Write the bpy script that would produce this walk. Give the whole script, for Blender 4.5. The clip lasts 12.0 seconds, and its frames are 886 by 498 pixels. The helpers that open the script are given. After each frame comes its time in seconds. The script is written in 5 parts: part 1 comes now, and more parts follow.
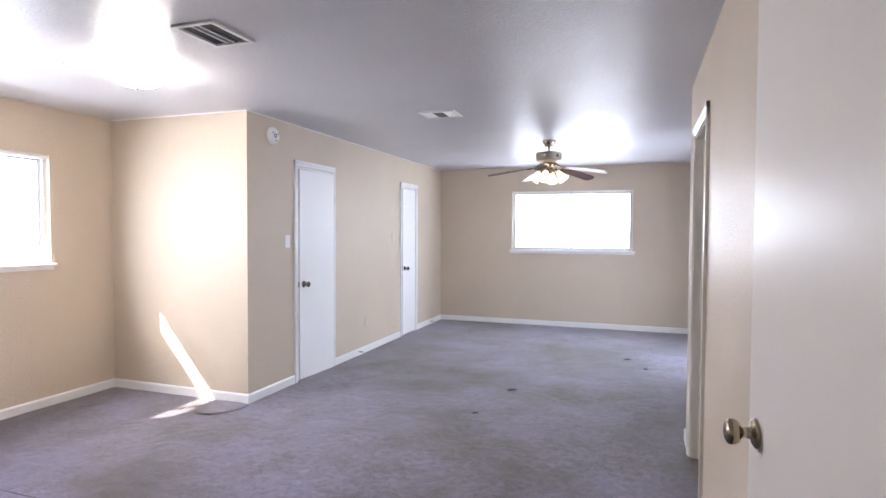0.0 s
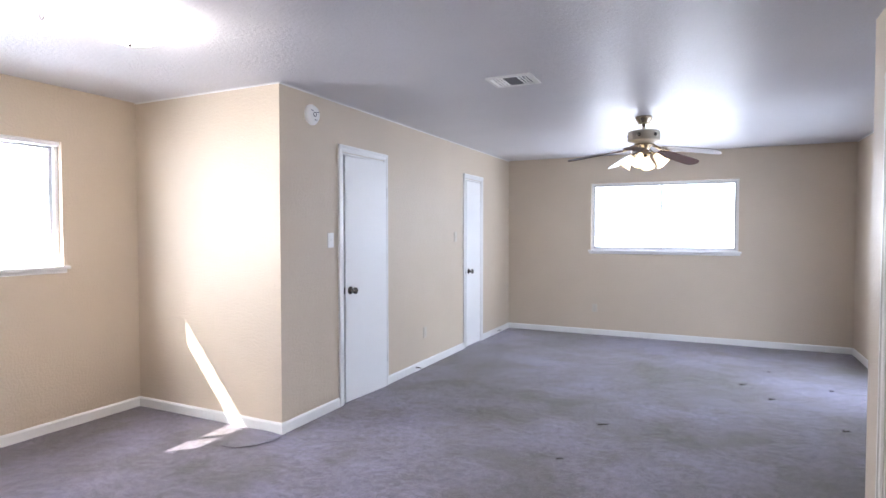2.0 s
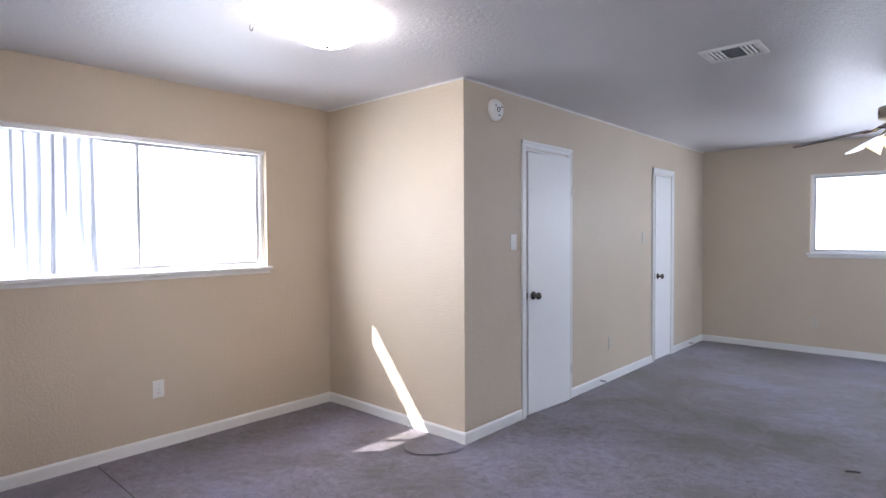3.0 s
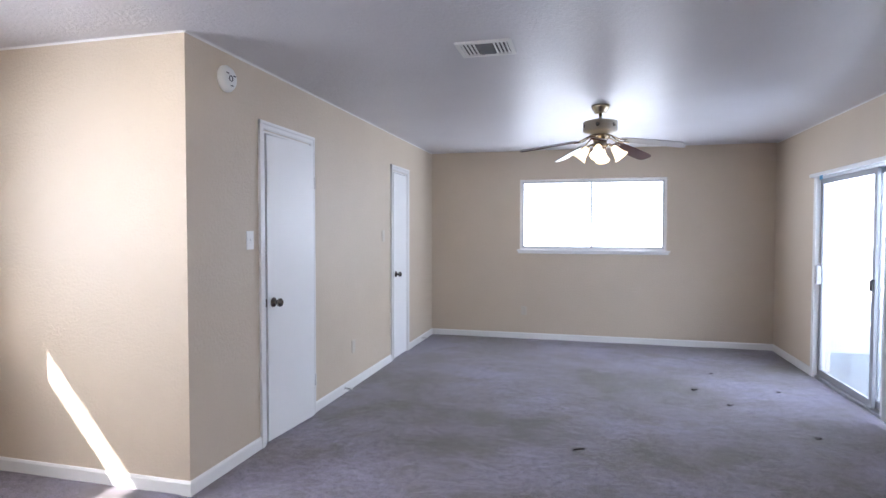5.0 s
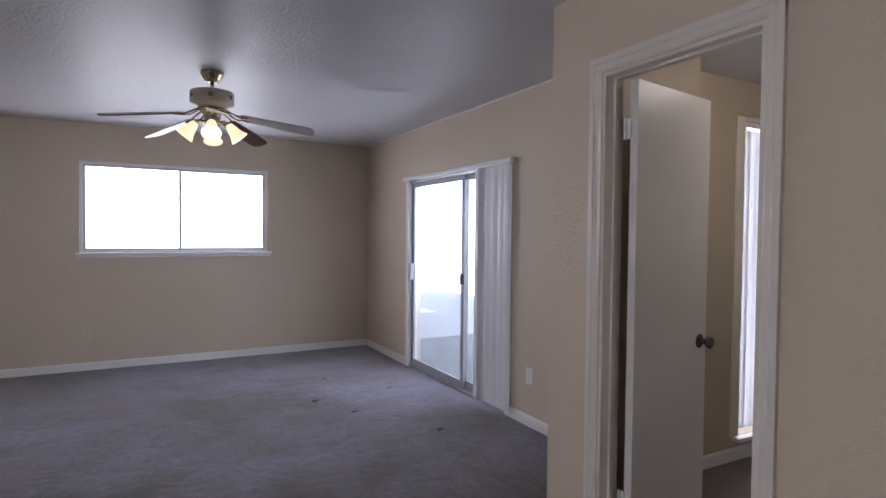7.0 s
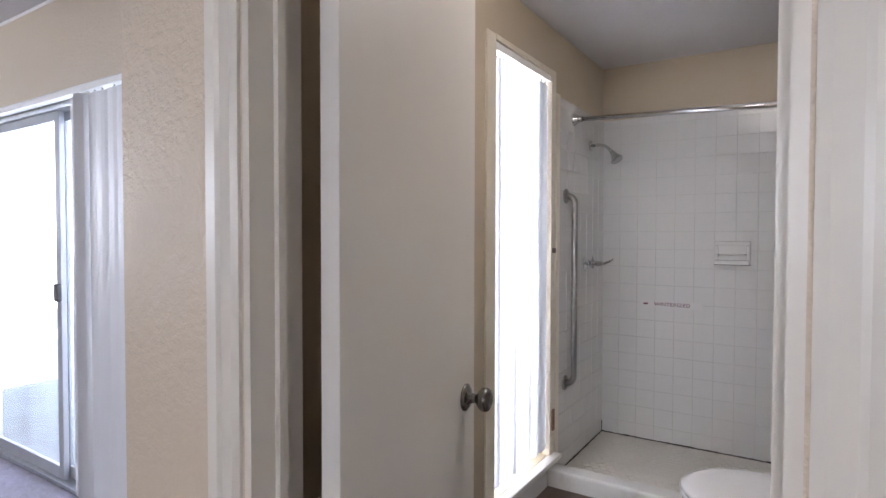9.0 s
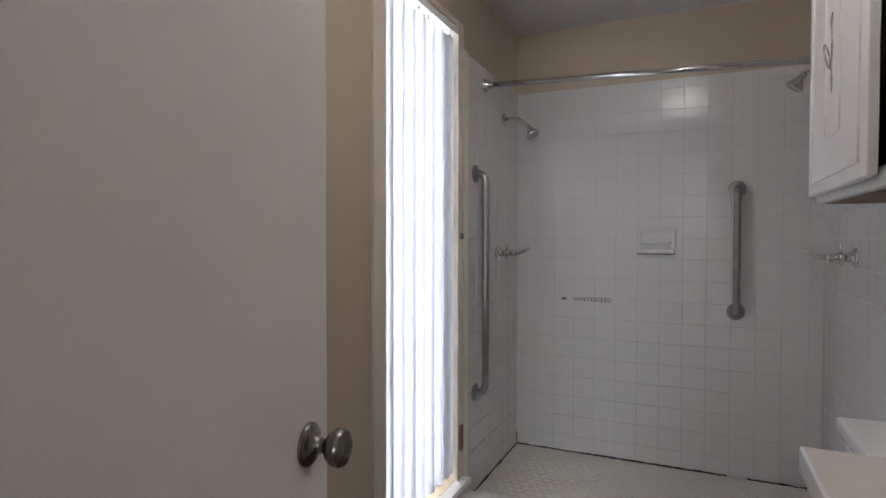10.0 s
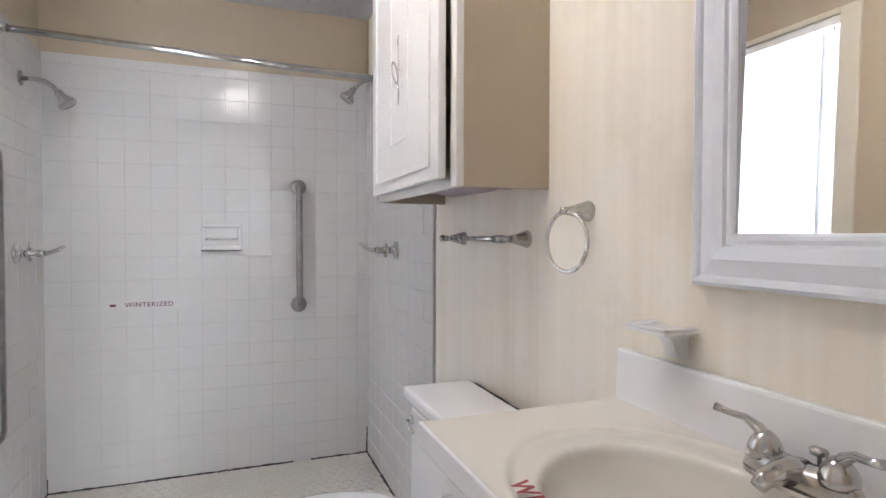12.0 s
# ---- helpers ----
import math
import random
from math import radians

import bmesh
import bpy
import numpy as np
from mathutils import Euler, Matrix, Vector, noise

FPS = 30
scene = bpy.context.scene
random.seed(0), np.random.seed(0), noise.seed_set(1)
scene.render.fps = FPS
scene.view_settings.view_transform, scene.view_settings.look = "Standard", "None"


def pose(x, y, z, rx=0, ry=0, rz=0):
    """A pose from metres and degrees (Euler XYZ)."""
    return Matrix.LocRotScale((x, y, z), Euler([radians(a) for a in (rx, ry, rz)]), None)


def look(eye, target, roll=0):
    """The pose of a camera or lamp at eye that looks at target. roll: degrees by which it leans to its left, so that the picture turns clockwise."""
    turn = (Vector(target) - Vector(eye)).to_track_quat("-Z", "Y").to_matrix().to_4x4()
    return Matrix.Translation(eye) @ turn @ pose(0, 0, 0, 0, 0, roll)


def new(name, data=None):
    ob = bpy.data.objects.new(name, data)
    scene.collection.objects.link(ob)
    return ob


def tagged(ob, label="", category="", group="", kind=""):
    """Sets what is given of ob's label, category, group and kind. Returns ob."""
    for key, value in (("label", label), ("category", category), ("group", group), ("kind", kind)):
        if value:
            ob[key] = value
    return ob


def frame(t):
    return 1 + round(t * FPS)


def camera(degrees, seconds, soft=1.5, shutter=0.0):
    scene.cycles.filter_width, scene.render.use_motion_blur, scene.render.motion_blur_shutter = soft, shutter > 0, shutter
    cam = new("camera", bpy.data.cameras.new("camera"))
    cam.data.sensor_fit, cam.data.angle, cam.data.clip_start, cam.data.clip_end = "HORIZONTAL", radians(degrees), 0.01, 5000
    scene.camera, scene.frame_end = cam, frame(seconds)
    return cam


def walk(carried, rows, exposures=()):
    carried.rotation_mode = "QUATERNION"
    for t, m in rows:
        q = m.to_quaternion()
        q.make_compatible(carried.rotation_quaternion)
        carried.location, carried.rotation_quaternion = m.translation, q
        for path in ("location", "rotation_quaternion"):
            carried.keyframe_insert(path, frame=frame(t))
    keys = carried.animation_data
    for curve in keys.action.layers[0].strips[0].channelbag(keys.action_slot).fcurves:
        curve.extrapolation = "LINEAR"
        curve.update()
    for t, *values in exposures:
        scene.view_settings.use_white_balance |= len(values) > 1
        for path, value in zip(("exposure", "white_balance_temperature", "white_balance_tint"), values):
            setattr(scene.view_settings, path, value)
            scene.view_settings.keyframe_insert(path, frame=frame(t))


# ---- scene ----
cam = camera(76.6, 12.0)
PATH = [
    (0, (0.455, 0.288, 1.45), (-0.202, 2.176, 1.386), 0.3),
    (0.5, (0.413, 0.519, 1.428), (-0.129, 2.443, 1.362), 0.4),
    (1, (0.322, 0.799, 1.427), (-0.184, 2.733, 1.361), 0.5),
    (1.5, (0.274, 1.018, 1.422), (-0.371, 2.909, 1.355), 0.2),
    (2, (0.091, 1.135, 1.414), (-0.775, 2.936, 1.352), -0.0),
    (2.5, (-0.074, 1.236, 1.43), (-1.249, 2.854, 1.367), -0.2),
    (2.7, (-0.138, 1.261, 1.424), (-1.485, 2.738, 1.367), -0.3),
    (4.5, (-0.397, 1.511, 1.403), (-1.323, 3.282, 1.343), -0.2),
    (5, (-0.584, 1.633, 1.409), (-1.077, 3.569, 1.343), 0.1),
    (5.5, (-0.812, 1.687, 1.393), (-0.755, 3.685, 1.334), 0.1),
    (6, (-0.824, 1.957, 1.402), (-0.426, 3.916, 1.341), 0.1),
    (6.5, (-0.917, 2.227, 1.394), (-0.313, 4.133, 1.337), 0.2),
    (6.7, (-0.945, 2.306, 1.39), (-0.19, 4.157, 1.336), 0.4),
    (8.5, (-0.076, 3.31, 1.367), (1.432, 4.621, 1.287), -0.0),
    (9, (0.263, 3.505, 1.282), (1.941, 4.591, 1.231), 0.1),
    (9.5, (0.578, 3.626, 1.223), (2.359, 4.535, 1.178), 0.1),
    (10, (0.750, 3.666, 1.199), (2.572, 4.49, 1.156), 0.1),
    (10.5, (0.831, 3.694, 1.156), (2.785, 4.119, 1.112), 0.2),
    (11, (0.864, 3.779, 1.163), (2.863, 3.825, 1.118), 0.2),
    (11.5, (0.863, 3.83, 1.192), (2.831, 3.476, 1.153), 0.1),
    (12, (0.87, 3.799, 1.187), (2.744, 3.101, 1.141), 0.1),
]
EXPOSURES = [(0.0, 2.1, 6350, 18), (0.5, 2.42, 6300, 18), (1.0, 2.3, 6250, 17), (1.5, 2.3, 6250, 18), (2.0, 2.05, 6200, 16), (2.5, 1.75, 6150, 16), (4.5, 1.3, 6150, 16), (5.0, 1.75, 6150, 16),
             (5.5, 1.9, 6250, 17), (6.0, 1.3, 6450, 20), (6.5, 0.92, 6500, 21), (8.5, 0.8, 6400, 19), (9.0, 1.85, 6450, 17), (9.5, 2.05, 6450, 16), (10.0, 1.35, 6450, 16), (10.5, 1.7, 6400, 16),
             (11.0, 2.1, 6350, 15), (11.5, 2.4, 6350, 14), (12.0, 2.45, 6350, 13)]
walk(cam, [(t, look(eye, target, roll)) for t, eye, target, roll in PATH], EXPOSURES)

# ---- world, sun, window light ----
SUN_WAY = Vector((1.0, 1.05, -1.19)).normalized()
world = bpy.data.worlds.new("sky")
world.use_nodes = True
scene.world = world
wn = world.node_tree.nodes
sky = wn.new("ShaderNodeTexSky")
sky.sky_type = "NISHITA"
sky.sun_disc = False
sky.sun_elevation = math.asin(-SUN_WAY.z)
sky.sun_rotation = math.atan2(-SUN_WAY.x, -SUN_WAY.y)
world.node_tree.links.new(sky.outputs[0], wn["Background"].inputs[0])
wn["Background"].inputs[1].default_value = 0.15

sun = new("sun", bpy.data.lights.new("sun", "SUN"))
sun.data.energy, sun.data.angle, sun.data.color = 5.0, radians(0.5), (1.0, 0.95, 0.88)
sun.matrix_world = look((-20, -20, 24), Vector((-20, -20, 24)) + SUN_WAY)


DAY = (0.79, 0.875, 1.0)


def window_light(eye, target, wide, high, watts, color):
    lamp = new("window_light", bpy.data.lights.new("window_light", "AREA"))
    lamp.data.shape, lamp.data.size, lamp.data.size_y = "RECTANGLE", wide, high
    lamp.data.energy, lamp.data.color = watts, color
    lamp.matrix_world = look(eye, target)
    return lamp


window_light((-4.62, 2.67, 1.66), (-0.22, 2.67, -0.8), 2.6, 1.30, 50, DAY)
window_light((-0.52, 9.22, 1.55), (-0.52, 0, 1.55), 2.5, 1.4, 31, DAY)
window_light((2.64, 4.84, 1.12), (2.64, 0, 1.12), 0.9, 2.1, 23, (0.93, 0.965, 1.0))
window_light((2.3, 7.7, 1.55), (-3, 7.7, 1.43), 5.6, 1.70, 78, (0.72, 0.84, 1.0))


# ---- materials ----
def node_set(name):
    m = bpy.data.materials.new(name)
    m.use_nodes = True
    nt = m.node_tree
    return m, nt, nt.nodes["Principled BSDF"]


def texnoise(nt, scale, detail=3.0, rough=0.55, stretch=None):
    tc = nt.nodes.new("ShaderNodeTexCoord")
    n = nt.nodes.new("ShaderNodeTexNoise")
    n.inputs["Scale"].default_value, n.inputs["Detail"].default_value, n.inputs["Roughness"].default_value = scale, detail, rough
    if stretch:
        mp = nt.nodes.new("ShaderNodeMapping")
        mp.inputs["Scale"].default_value = stretch
        nt.links.new(tc.outputs["Object"], mp.inputs["Vector"])
        nt.links.new(mp.outputs["Vector"], n.inputs["Vector"])
    else:
        nt.links.new(tc.outputs["Object"], n.inputs["Vector"])
    return n.outputs["Fac"]


def ramp(nt, fac, stops):
    r = nt.nodes.new("ShaderNodeValToRGB")
    while len(r.color_ramp.elements) < len(stops):
        r.color_ramp.elements.new(0.5)
    for e, (p, c) in zip(r.color_ramp.elements, stops):
        e.position, e.color = p, (*c, 1)
    nt.links.new(fac, r.inputs[0])
    return r.outputs[0]


def blend(nt, fac, a, b, mode="MIX"):
    x = nt.nodes.new("ShaderNodeMix")
    x.data_type, x.blend_type = "RGBA", mode
    for sock, v in ((x.inputs[0], fac), (x.inputs[6], a), (x.inputs[7], b)):
        if isinstance(v, (int, float)):
            sock.default_value = v
        elif isinstance(v, tuple):
            sock.default_value = (*v, 1)
        else:
            nt.links.new(v, sock)
    return x.outputs[2]


def bumped(nt, bsdf, layers):
    """layers: (height socket, strength, distance)."""
    last = None
    for h, strength, dist in layers:
        b = nt.nodes.new("ShaderNodeBump")
        b.inputs["Strength"].default_value, b.inputs["Distance"].default_value = strength, dist
        nt.links.new(h, b.inputs["Height"])
        if last:
            nt.links.new(last, b.inputs["Normal"])
        last = b.outputs[0]
    nt.links.new(last, bsdf.inputs["Normal"])


def scaled(c, k):
    return tuple(min(1.0, v * k) for v in c)


def painted(name, color, rough=0.4, spread=0.06, fine=90.0, relief=0.15, depth=0.004, spec=0.5, dirt=0.0, dirt_color=(0.3, 0.24, 0.18)):
    """Paint or plaster: slow drift of tone, fine relief, optional smudges."""
    m, nt, b = node_set(name)
    col = ramp(nt, texnoise(nt, 1.3, 4), [(0.3, scaled(color, 1 - spread)), (0.7, scaled(color, 1 + spread))])
    if dirt:
        mask = ramp(nt, texnoise(nt, 5.0, 8, 0.7), [(0.56, (0, 0, 0)), (0.78, (dirt, dirt, dirt))])
        col = blend(nt, mask, col, dirt_color)
    nt.links.new(col, b.inputs["Base Color"])
    nt.links.new(ramp(nt, texnoise(nt, 7, 5), [(0.3, (rough - 0.015,) * 3), (0.7, (rough + 0.025,) * 3)]), b.inputs["Roughness"])
    b.inputs["Specular IOR Level"].default_value = spec
    if relief:
        bumped(nt, b, [(texnoise(nt, fine, 2, 0.5), relief, depth), (texnoise(nt, fine * 0.3, 2, 0.5), relief * 0.7, depth * 2)])
    return m


def metal(name, color, rough=0.25, spread=0.1):
    m, nt, b = node_set(name)
    nt.links.new(ramp(nt, texnoise(nt, 30, 4), [(0.3, scaled(color, 1 - spread)), (0.7, scaled(color, 1 + spread))]), b.inputs["Base Color"])
    b.inputs["Metallic"].default_value = 1.0
    nt.links.new(ramp(nt, texnoise(nt, 60, 5), [(0.3, (rough * 0.93,) * 3), (0.7, (rough * 1.1,) * 3)]), b.inputs["Roughness"])
    return m


def glowing(name, color, strength):
    m, nt, b = node_set(name)
    b.inputs["Base Color"].default_value = (0.9, 0.88, 0.82, 1)
    b.inputs["Roughness"].default_value = 0.3
    b.inputs["Emission Color"].default_value = (*color, 1)
    b.inputs["Emission Strength"].default_value = strength
    return m


def knockdown(name, color, rough, spec, big, strength, depth):
    """Sprayed drywall texture under semi-gloss paint: flattened blobs with fine orange peel."""
    m, nt, b = node_set(name)
    nt.links.new(ramp(nt, texnoise(nt, 0.9, 5), [(0.3, scaled(color, 0.95)), (0.7, scaled(color, 1.04))]), b.inputs["Base Color"])
    blobs = ramp(nt, texnoise(nt, big, 4, 0.6), [(0.42, (0, 0, 0)), (0.6, (1, 1, 1))])
    bumped(nt, b, [(blobs, strength, depth), (texnoise(nt, big * 4, 2), strength * 0.45, depth * 0.5)])
    nt.links.new(ramp(nt, texnoise(nt, 3, 5), [(0.3, (rough - 0.02,) * 3), (0.7, (rough + 0.03,) * 3)]), b.inputs["Roughness"])
    b.inputs["Specular IOR Level"].default_value = spec
    return m


WALL = knockdown("beige_wall_paint", (0.615, 0.515, 0.395), 0.47, 0.30, 55, 0.30, 0.004)
CEIL = knockdown("ceiling_paint", (0.62, 0.605, 0.62), 0.33, 0.26, 46, 0.34, 0.004)
# Tan paint, set darker to carry the dim light above the shower tile.
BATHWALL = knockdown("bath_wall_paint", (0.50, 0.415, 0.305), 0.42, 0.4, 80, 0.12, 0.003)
TRIM = painted("white_trim_paint", (0.80, 0.79, 0.77), 0.3, 0.03, 40, 0.05, 0.002, 0.5, 0.08)
DOORW = painted("white_door_paint", (0.85, 0.845, 0.83), 0.34, 0.02, 60, 0.02, 0.0005, 0.5)
DOORC = painted("cream_door_paint", (0.84, 0.775, 0.685), 0.32, 0.02, 60, 0.05, 0.001, 0.5)
PLATE = painted("white_plastic", (0.78, 0.77, 0.74), 0.35, 0.02, 200, 0.0)
SLOT = painted("dark_slot", (0.03, 0.03, 0.03), 0.6, 0.02, 200, 0.0)
BLIND = painted("vinyl_slat", (0.74, 0.74, 0.76), 0.4, 0.03, 60, 0.05, 0.001)
ALU = metal("brushed_aluminium", (0.55, 0.56, 0.58), 0.35)
CHROME = metal("chrome", (0.62, 0.62, 0.62), 0.14)
NICKEL = metal("worn_nickel", (0.22, 0.205, 0.185), 0.22)
BRASS = metal("antique_brass", (0.46, 0.39, 0.29), 0.22)
STEEL = metal("grab_bar_steel", (0.29, 0.28, 0.27), 0.33)

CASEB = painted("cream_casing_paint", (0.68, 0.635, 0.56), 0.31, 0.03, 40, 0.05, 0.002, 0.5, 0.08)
PLATEB = painted("beige_plastic", (0.60, 0.54, 0.45), 0.4, 0.02, 200, 0.0)


def papered():
    """Cream wall covering with faint upright streaks."""
    m, nt, b = node_set("cream_wall_covering")
    streak = texnoise(nt, 9.0, 4, 0.6, (1, 1, 0.03))
    col = ramp(nt, streak, [(0.35, (0.77, 0.70, 0.595)), (0.5, (0.82, 0.765, 0.67)), (0.65, (0.85, 0.80, 0.715))])
    stain_shade = ramp(nt, texnoise(nt, 2.2, 6, 0.65), [(0.55, (0, 0, 0)), (0.75, (0.35, 0.35, 0.35))])
    nt.links.new(blend(nt, stain_shade, col, (0.52, 0.42, 0.28)), b.inputs["Base Color"])
    b.inputs["Roughness"].default_value = 0.45
    bumped(nt, b, [(texnoise(nt, 70, 3), 0.1, 0.002), (streak, 0.15, 0.003)])
    return m


PAPER = papered()


def carpet_material():
    m, nt, b = node_set("carpet_pile")
    tone = ramp(nt, texnoise(nt, 0.8, 6, 0.65), [(0.38, (0.080, 0.065, 0.058)), (0.48, (0.142, 0.120, 0.152)), (0.60, (0.196, 0.175, 0.260))])
    fleck = ramp(nt, texnoise(nt, 190, 3, 0.7), [(0.34, (0.40, 0.40, 0.40)), (0.66, (1.5, 1.48, 1.46))])
    col = blend(nt, 1.0, tone, fleck, "MULTIPLY")
    worn = ramp(nt, texnoise(nt, 20, 6, 0.75), [(0.36, (0.58, 0.58, 0.58)), (0.64, (1.3, 1.3, 1.3))])
    col = blend(nt, 1.0, col, worn, "MULTIPLY")
    stain_shade = ramp(nt, texnoise(nt, 2.6, 7, 0.7), [(0.51, (0, 0, 0)), (0.66, (0.72, 0.72, 0.72))])
    col = blend(nt, stain_shade, col, (0.085, 0.066, 0.055))
    nt.links.new(col, b.inputs["Base Color"])
    b.inputs["Roughness"].default_value = 0.95
    b.inputs["Specular IOR Level"].default_value = 0.15
    b.inputs["Sheen Weight"].default_value = 0.42
    b.inputs["Sheen Roughness"].default_value = 0.5
    bumped(nt, b, [(texnoise(nt, 150, 3, 0.7), 0.9, 0.006), (texnoise(nt, 14, 4, 0.6), 0.5, 0.012)])
    return m


CARPET = carpet_material()


def glass_material(name="clear_glass", rough=0.0):
    m, nt, b = node_set(name)
    b.inputs["Base Color"].default_value = (0.97, 0.98, 0.98, 1)
    b.inputs["Roughness"].default_value = rough
    b.inputs["Transmission Weight"].default_value = 1.0
    b.inputs["IOR"].default_value = 1.45
    return m


GLASS = glass_material()


def dusty_glass():
    """Pane with a film of dust that scatters the daylight."""
    m, nt, b = node_set("dusty_glass")
    b.inputs["Base Color"].default_value = (0.97, 0.98, 0.98, 1)
    b.inputs["Roughness"].default_value = 0.0
    b.inputs["Transmission Weight"].default_value = 1.0
    b.inputs["IOR"].default_value = 1.45
    film = nt.nodes.new("ShaderNodeBsdfTranslucent")
    film.inputs[0].default_value = (0.76, 0.84, 0.92, 1)
    mx = nt.nodes.new("ShaderNodeMixShader")
    nt.links.new(ramp(nt, texnoise(nt, 3.0, 6, 0.65), [(0.3, (0.09, 0.09, 0.09)), (0.7, (0.19, 0.19, 0.19))]), mx.inputs[0])
    nt.links.new(b.outputs[0], mx.inputs[1])
    nt.links.new(film.outputs[0], mx.inputs[2])
    nt.links.new(mx.outputs[0], nt.nodes["Material Output"].inputs[0])
    return m


DUSTY = dusty_glass()
PANEL = painted("dull_grey_anodised_metal", (0.34, 0.35, 0.37), 0.38, 0.05, 60, 0.05, 0.001)
SASH = painted("grey_sash_metal", (0.58, 0.58, 0.60), 0.4, 0.04, 60, 0.05, 0.001)


def lit_slat():
    """Thin white vinyl that lets daylight through."""
    m, nt, b = node_set("translucent_slat")
    tr = nt.nodes.new("ShaderNodeBsdfTranslucent")
    tr.inputs[0].default_value = (0.78, 0.80, 0.84, 1)
    mx = nt.nodes.new("ShaderNodeMixShader")
    b.inputs["Base Color"].default_value = (0.80, 0.80, 0.81, 1)
    b.inputs["Roughness"].default_value = 0.4
    mx.inputs[0].default_value = 0.46
    nt.links.new(b.outputs[0], mx.inputs[1])
    nt.links.new(tr.outputs[0], mx.inputs[2])
    nt.links.new(mx.outputs[0], nt.nodes["Material Output"].inputs[0])
    return m


SLAT = lit_slat()


# ---- mesh helpers ----
def link_mesh(name, bm, material, parent=None, smooth=False):
    me = bpy.data.meshes.new(name)
    bmesh.ops.recalc_face_normals(bm, faces=bm.faces)
    bm.to_mesh(me)
    bm.free()
    if smooth:
        for p in me.polygons:
            p.use_smooth = True
    me.materials.append(material)
    ob = new(name, me)
    ob.parent = parent
    return ob


def part(name, bm, material, parent, label="", smooth=False):
    ob = link_mesh(name, bm, material, parent, smooth)
    return tagged(ob, label) if label else ob


def thing(name, label, category, m=None, group=""):
    ob = new(name)
    ob.empty_display_size = 0.05
    if m is not None:
        ob.matrix_basis = m
    return tagged(ob, label, category, group)


def structure(ob, label, category):
    return tagged(ob, label, category, kind="structure")


def box(bm, a, b, bevel=0.0):
    (x0, y0, z0), (x1, y1, z1) = a, b
    x0, x1, y0, y1, z0, z1 = min(x0, x1), max(x0, x1), min(y0, y1), max(y0, y1), min(z0, z1), max(z0, z1)
    v = [bm.verts.new(p) for p in ((x0, y0, z0), (x1, y0, z0), (x1, y1, z0), (x0, y1, z0), (x0, y0, z1), (x1, y0, z1), (x1, y1, z1), (x0, y1, z1))]
    fs = [bm.faces.new([v[i] for i in q]) for q in ((3, 2, 1, 0), (4, 5, 6, 7), (0, 1, 5, 4), (1, 2, 6, 5), (2, 3, 7, 6), (3, 0, 4, 7))]
    if bevel:
        es = {e for f in fs for e in f.edges}
        bmesh.ops.bevel(bm, geom=list(es), offset=bevel, segments=2, affect="EDGES", profile=0.6)
    return bm


def boxed(a, b, bevel=0.0):
    return box(bmesh.new(), a, b, bevel)


def axis_frame(way):
    w = Vector(way).normalized()
    u = w.cross(Vector((0, 0, 1)) if abs(w.z) < 0.9 else Vector((1, 0, 0))).normalized()
    return u, w.cross(u), w


def lathe(bm, base, way, profile, n=24):
    """profile: (distance along way, radius)."""
    u, v, w = axis_frame(way)
    rings = []
    for d, r in profile:
        c = Vector(base) + w * d
        if r < 1e-5:
            rings.append([bm.verts.new(c)])
        else:
            rings.append([bm.verts.new(c + (u * math.cos(t) + v * math.sin(t)) * r) for t in (2 * math.pi * k / n for k in range(n))])
    for p, q in zip(rings, rings[1:]):
        for k in range(n):
            a, b = k, (k + 1) % n
            vs = ([p[0]] if len(p) == 1 else [p[a], p[b]]) + ([q[0]] if len(q) == 1 else [q[b], q[a]])
            if len(vs) > 2:
                bm.faces.new(vs)
    for r in (rings[0], rings[-1]):
        if len(r) > 1:
            bm.faces.new(r)
    return bm


def tube(bm, pts, r, n=12, closed=False):
    """A round tube along points; r: a radius, or one for each point."""
    pts = [Vector(p) for p in pts]
    rs = r if isinstance(r, (list, tuple)) else [r] * len(pts)
    rings, u = [], None
    for i, p in enumerate(pts):
        a = pts[i - 1] if (i or closed) else p
        b = pts[(i + 1) % len(pts)] if (i + 1 < len(pts) or closed) else p
        w = (b - a).normalized()
        u = axis_frame(w)[0] if u is None else (u - w * u.dot(w)).normalized()
        v = w.cross(u)
        rings.append([bm.verts.new(p + (u * math.cos(t) + v * math.sin(t)) * rs[i]) for t in (2 * math.pi * k / n for k in range(n))])
    pairs = list(zip(rings, rings[1:])) + ([(rings[-1], rings[0])] if closed else [])
    for p, q in pairs:
        for k in range(n):
            bm.faces.new((p[k], p[(k + 1) % n], q[(k + 1) % n], q[k]))
    if not closed:
        bm.faces.new(rings[0])
        bm.faces.new(rings[-1])
    return bm


def arc(c, u, v, r, a0, a1, n=8):
    c, u, v = Vector(c), Vector(u), Vector(v)
    return [c + (u * math.cos(t) + v * math.sin(t)) * r for t in (radians(a0 + (a1 - a0) * k / n) for k in range(n + 1))]


def sheet(bm, rows, thick_way=None):
    """A grid of points as a surface; thick_way closes it into a solid slab."""
    g = [[bm.verts.new(p) for p in row] for row in rows]
    fs = [bm.faces.new((g[i][j], g[i][j + 1], g[i + 1][j + 1], g[i + 1][j])) for i in range(len(g) - 1) for j in range(len(g[0]) - 1)]
    if thick_way is not None:
        ex = bmesh.ops.extrude_face_region(bm, geom=fs)
        bmesh.ops.translate(bm, verts=[e for e in ex["geom"] if isinstance(e, bmesh.types.BMVert)], vec=thick_way)
    return bm


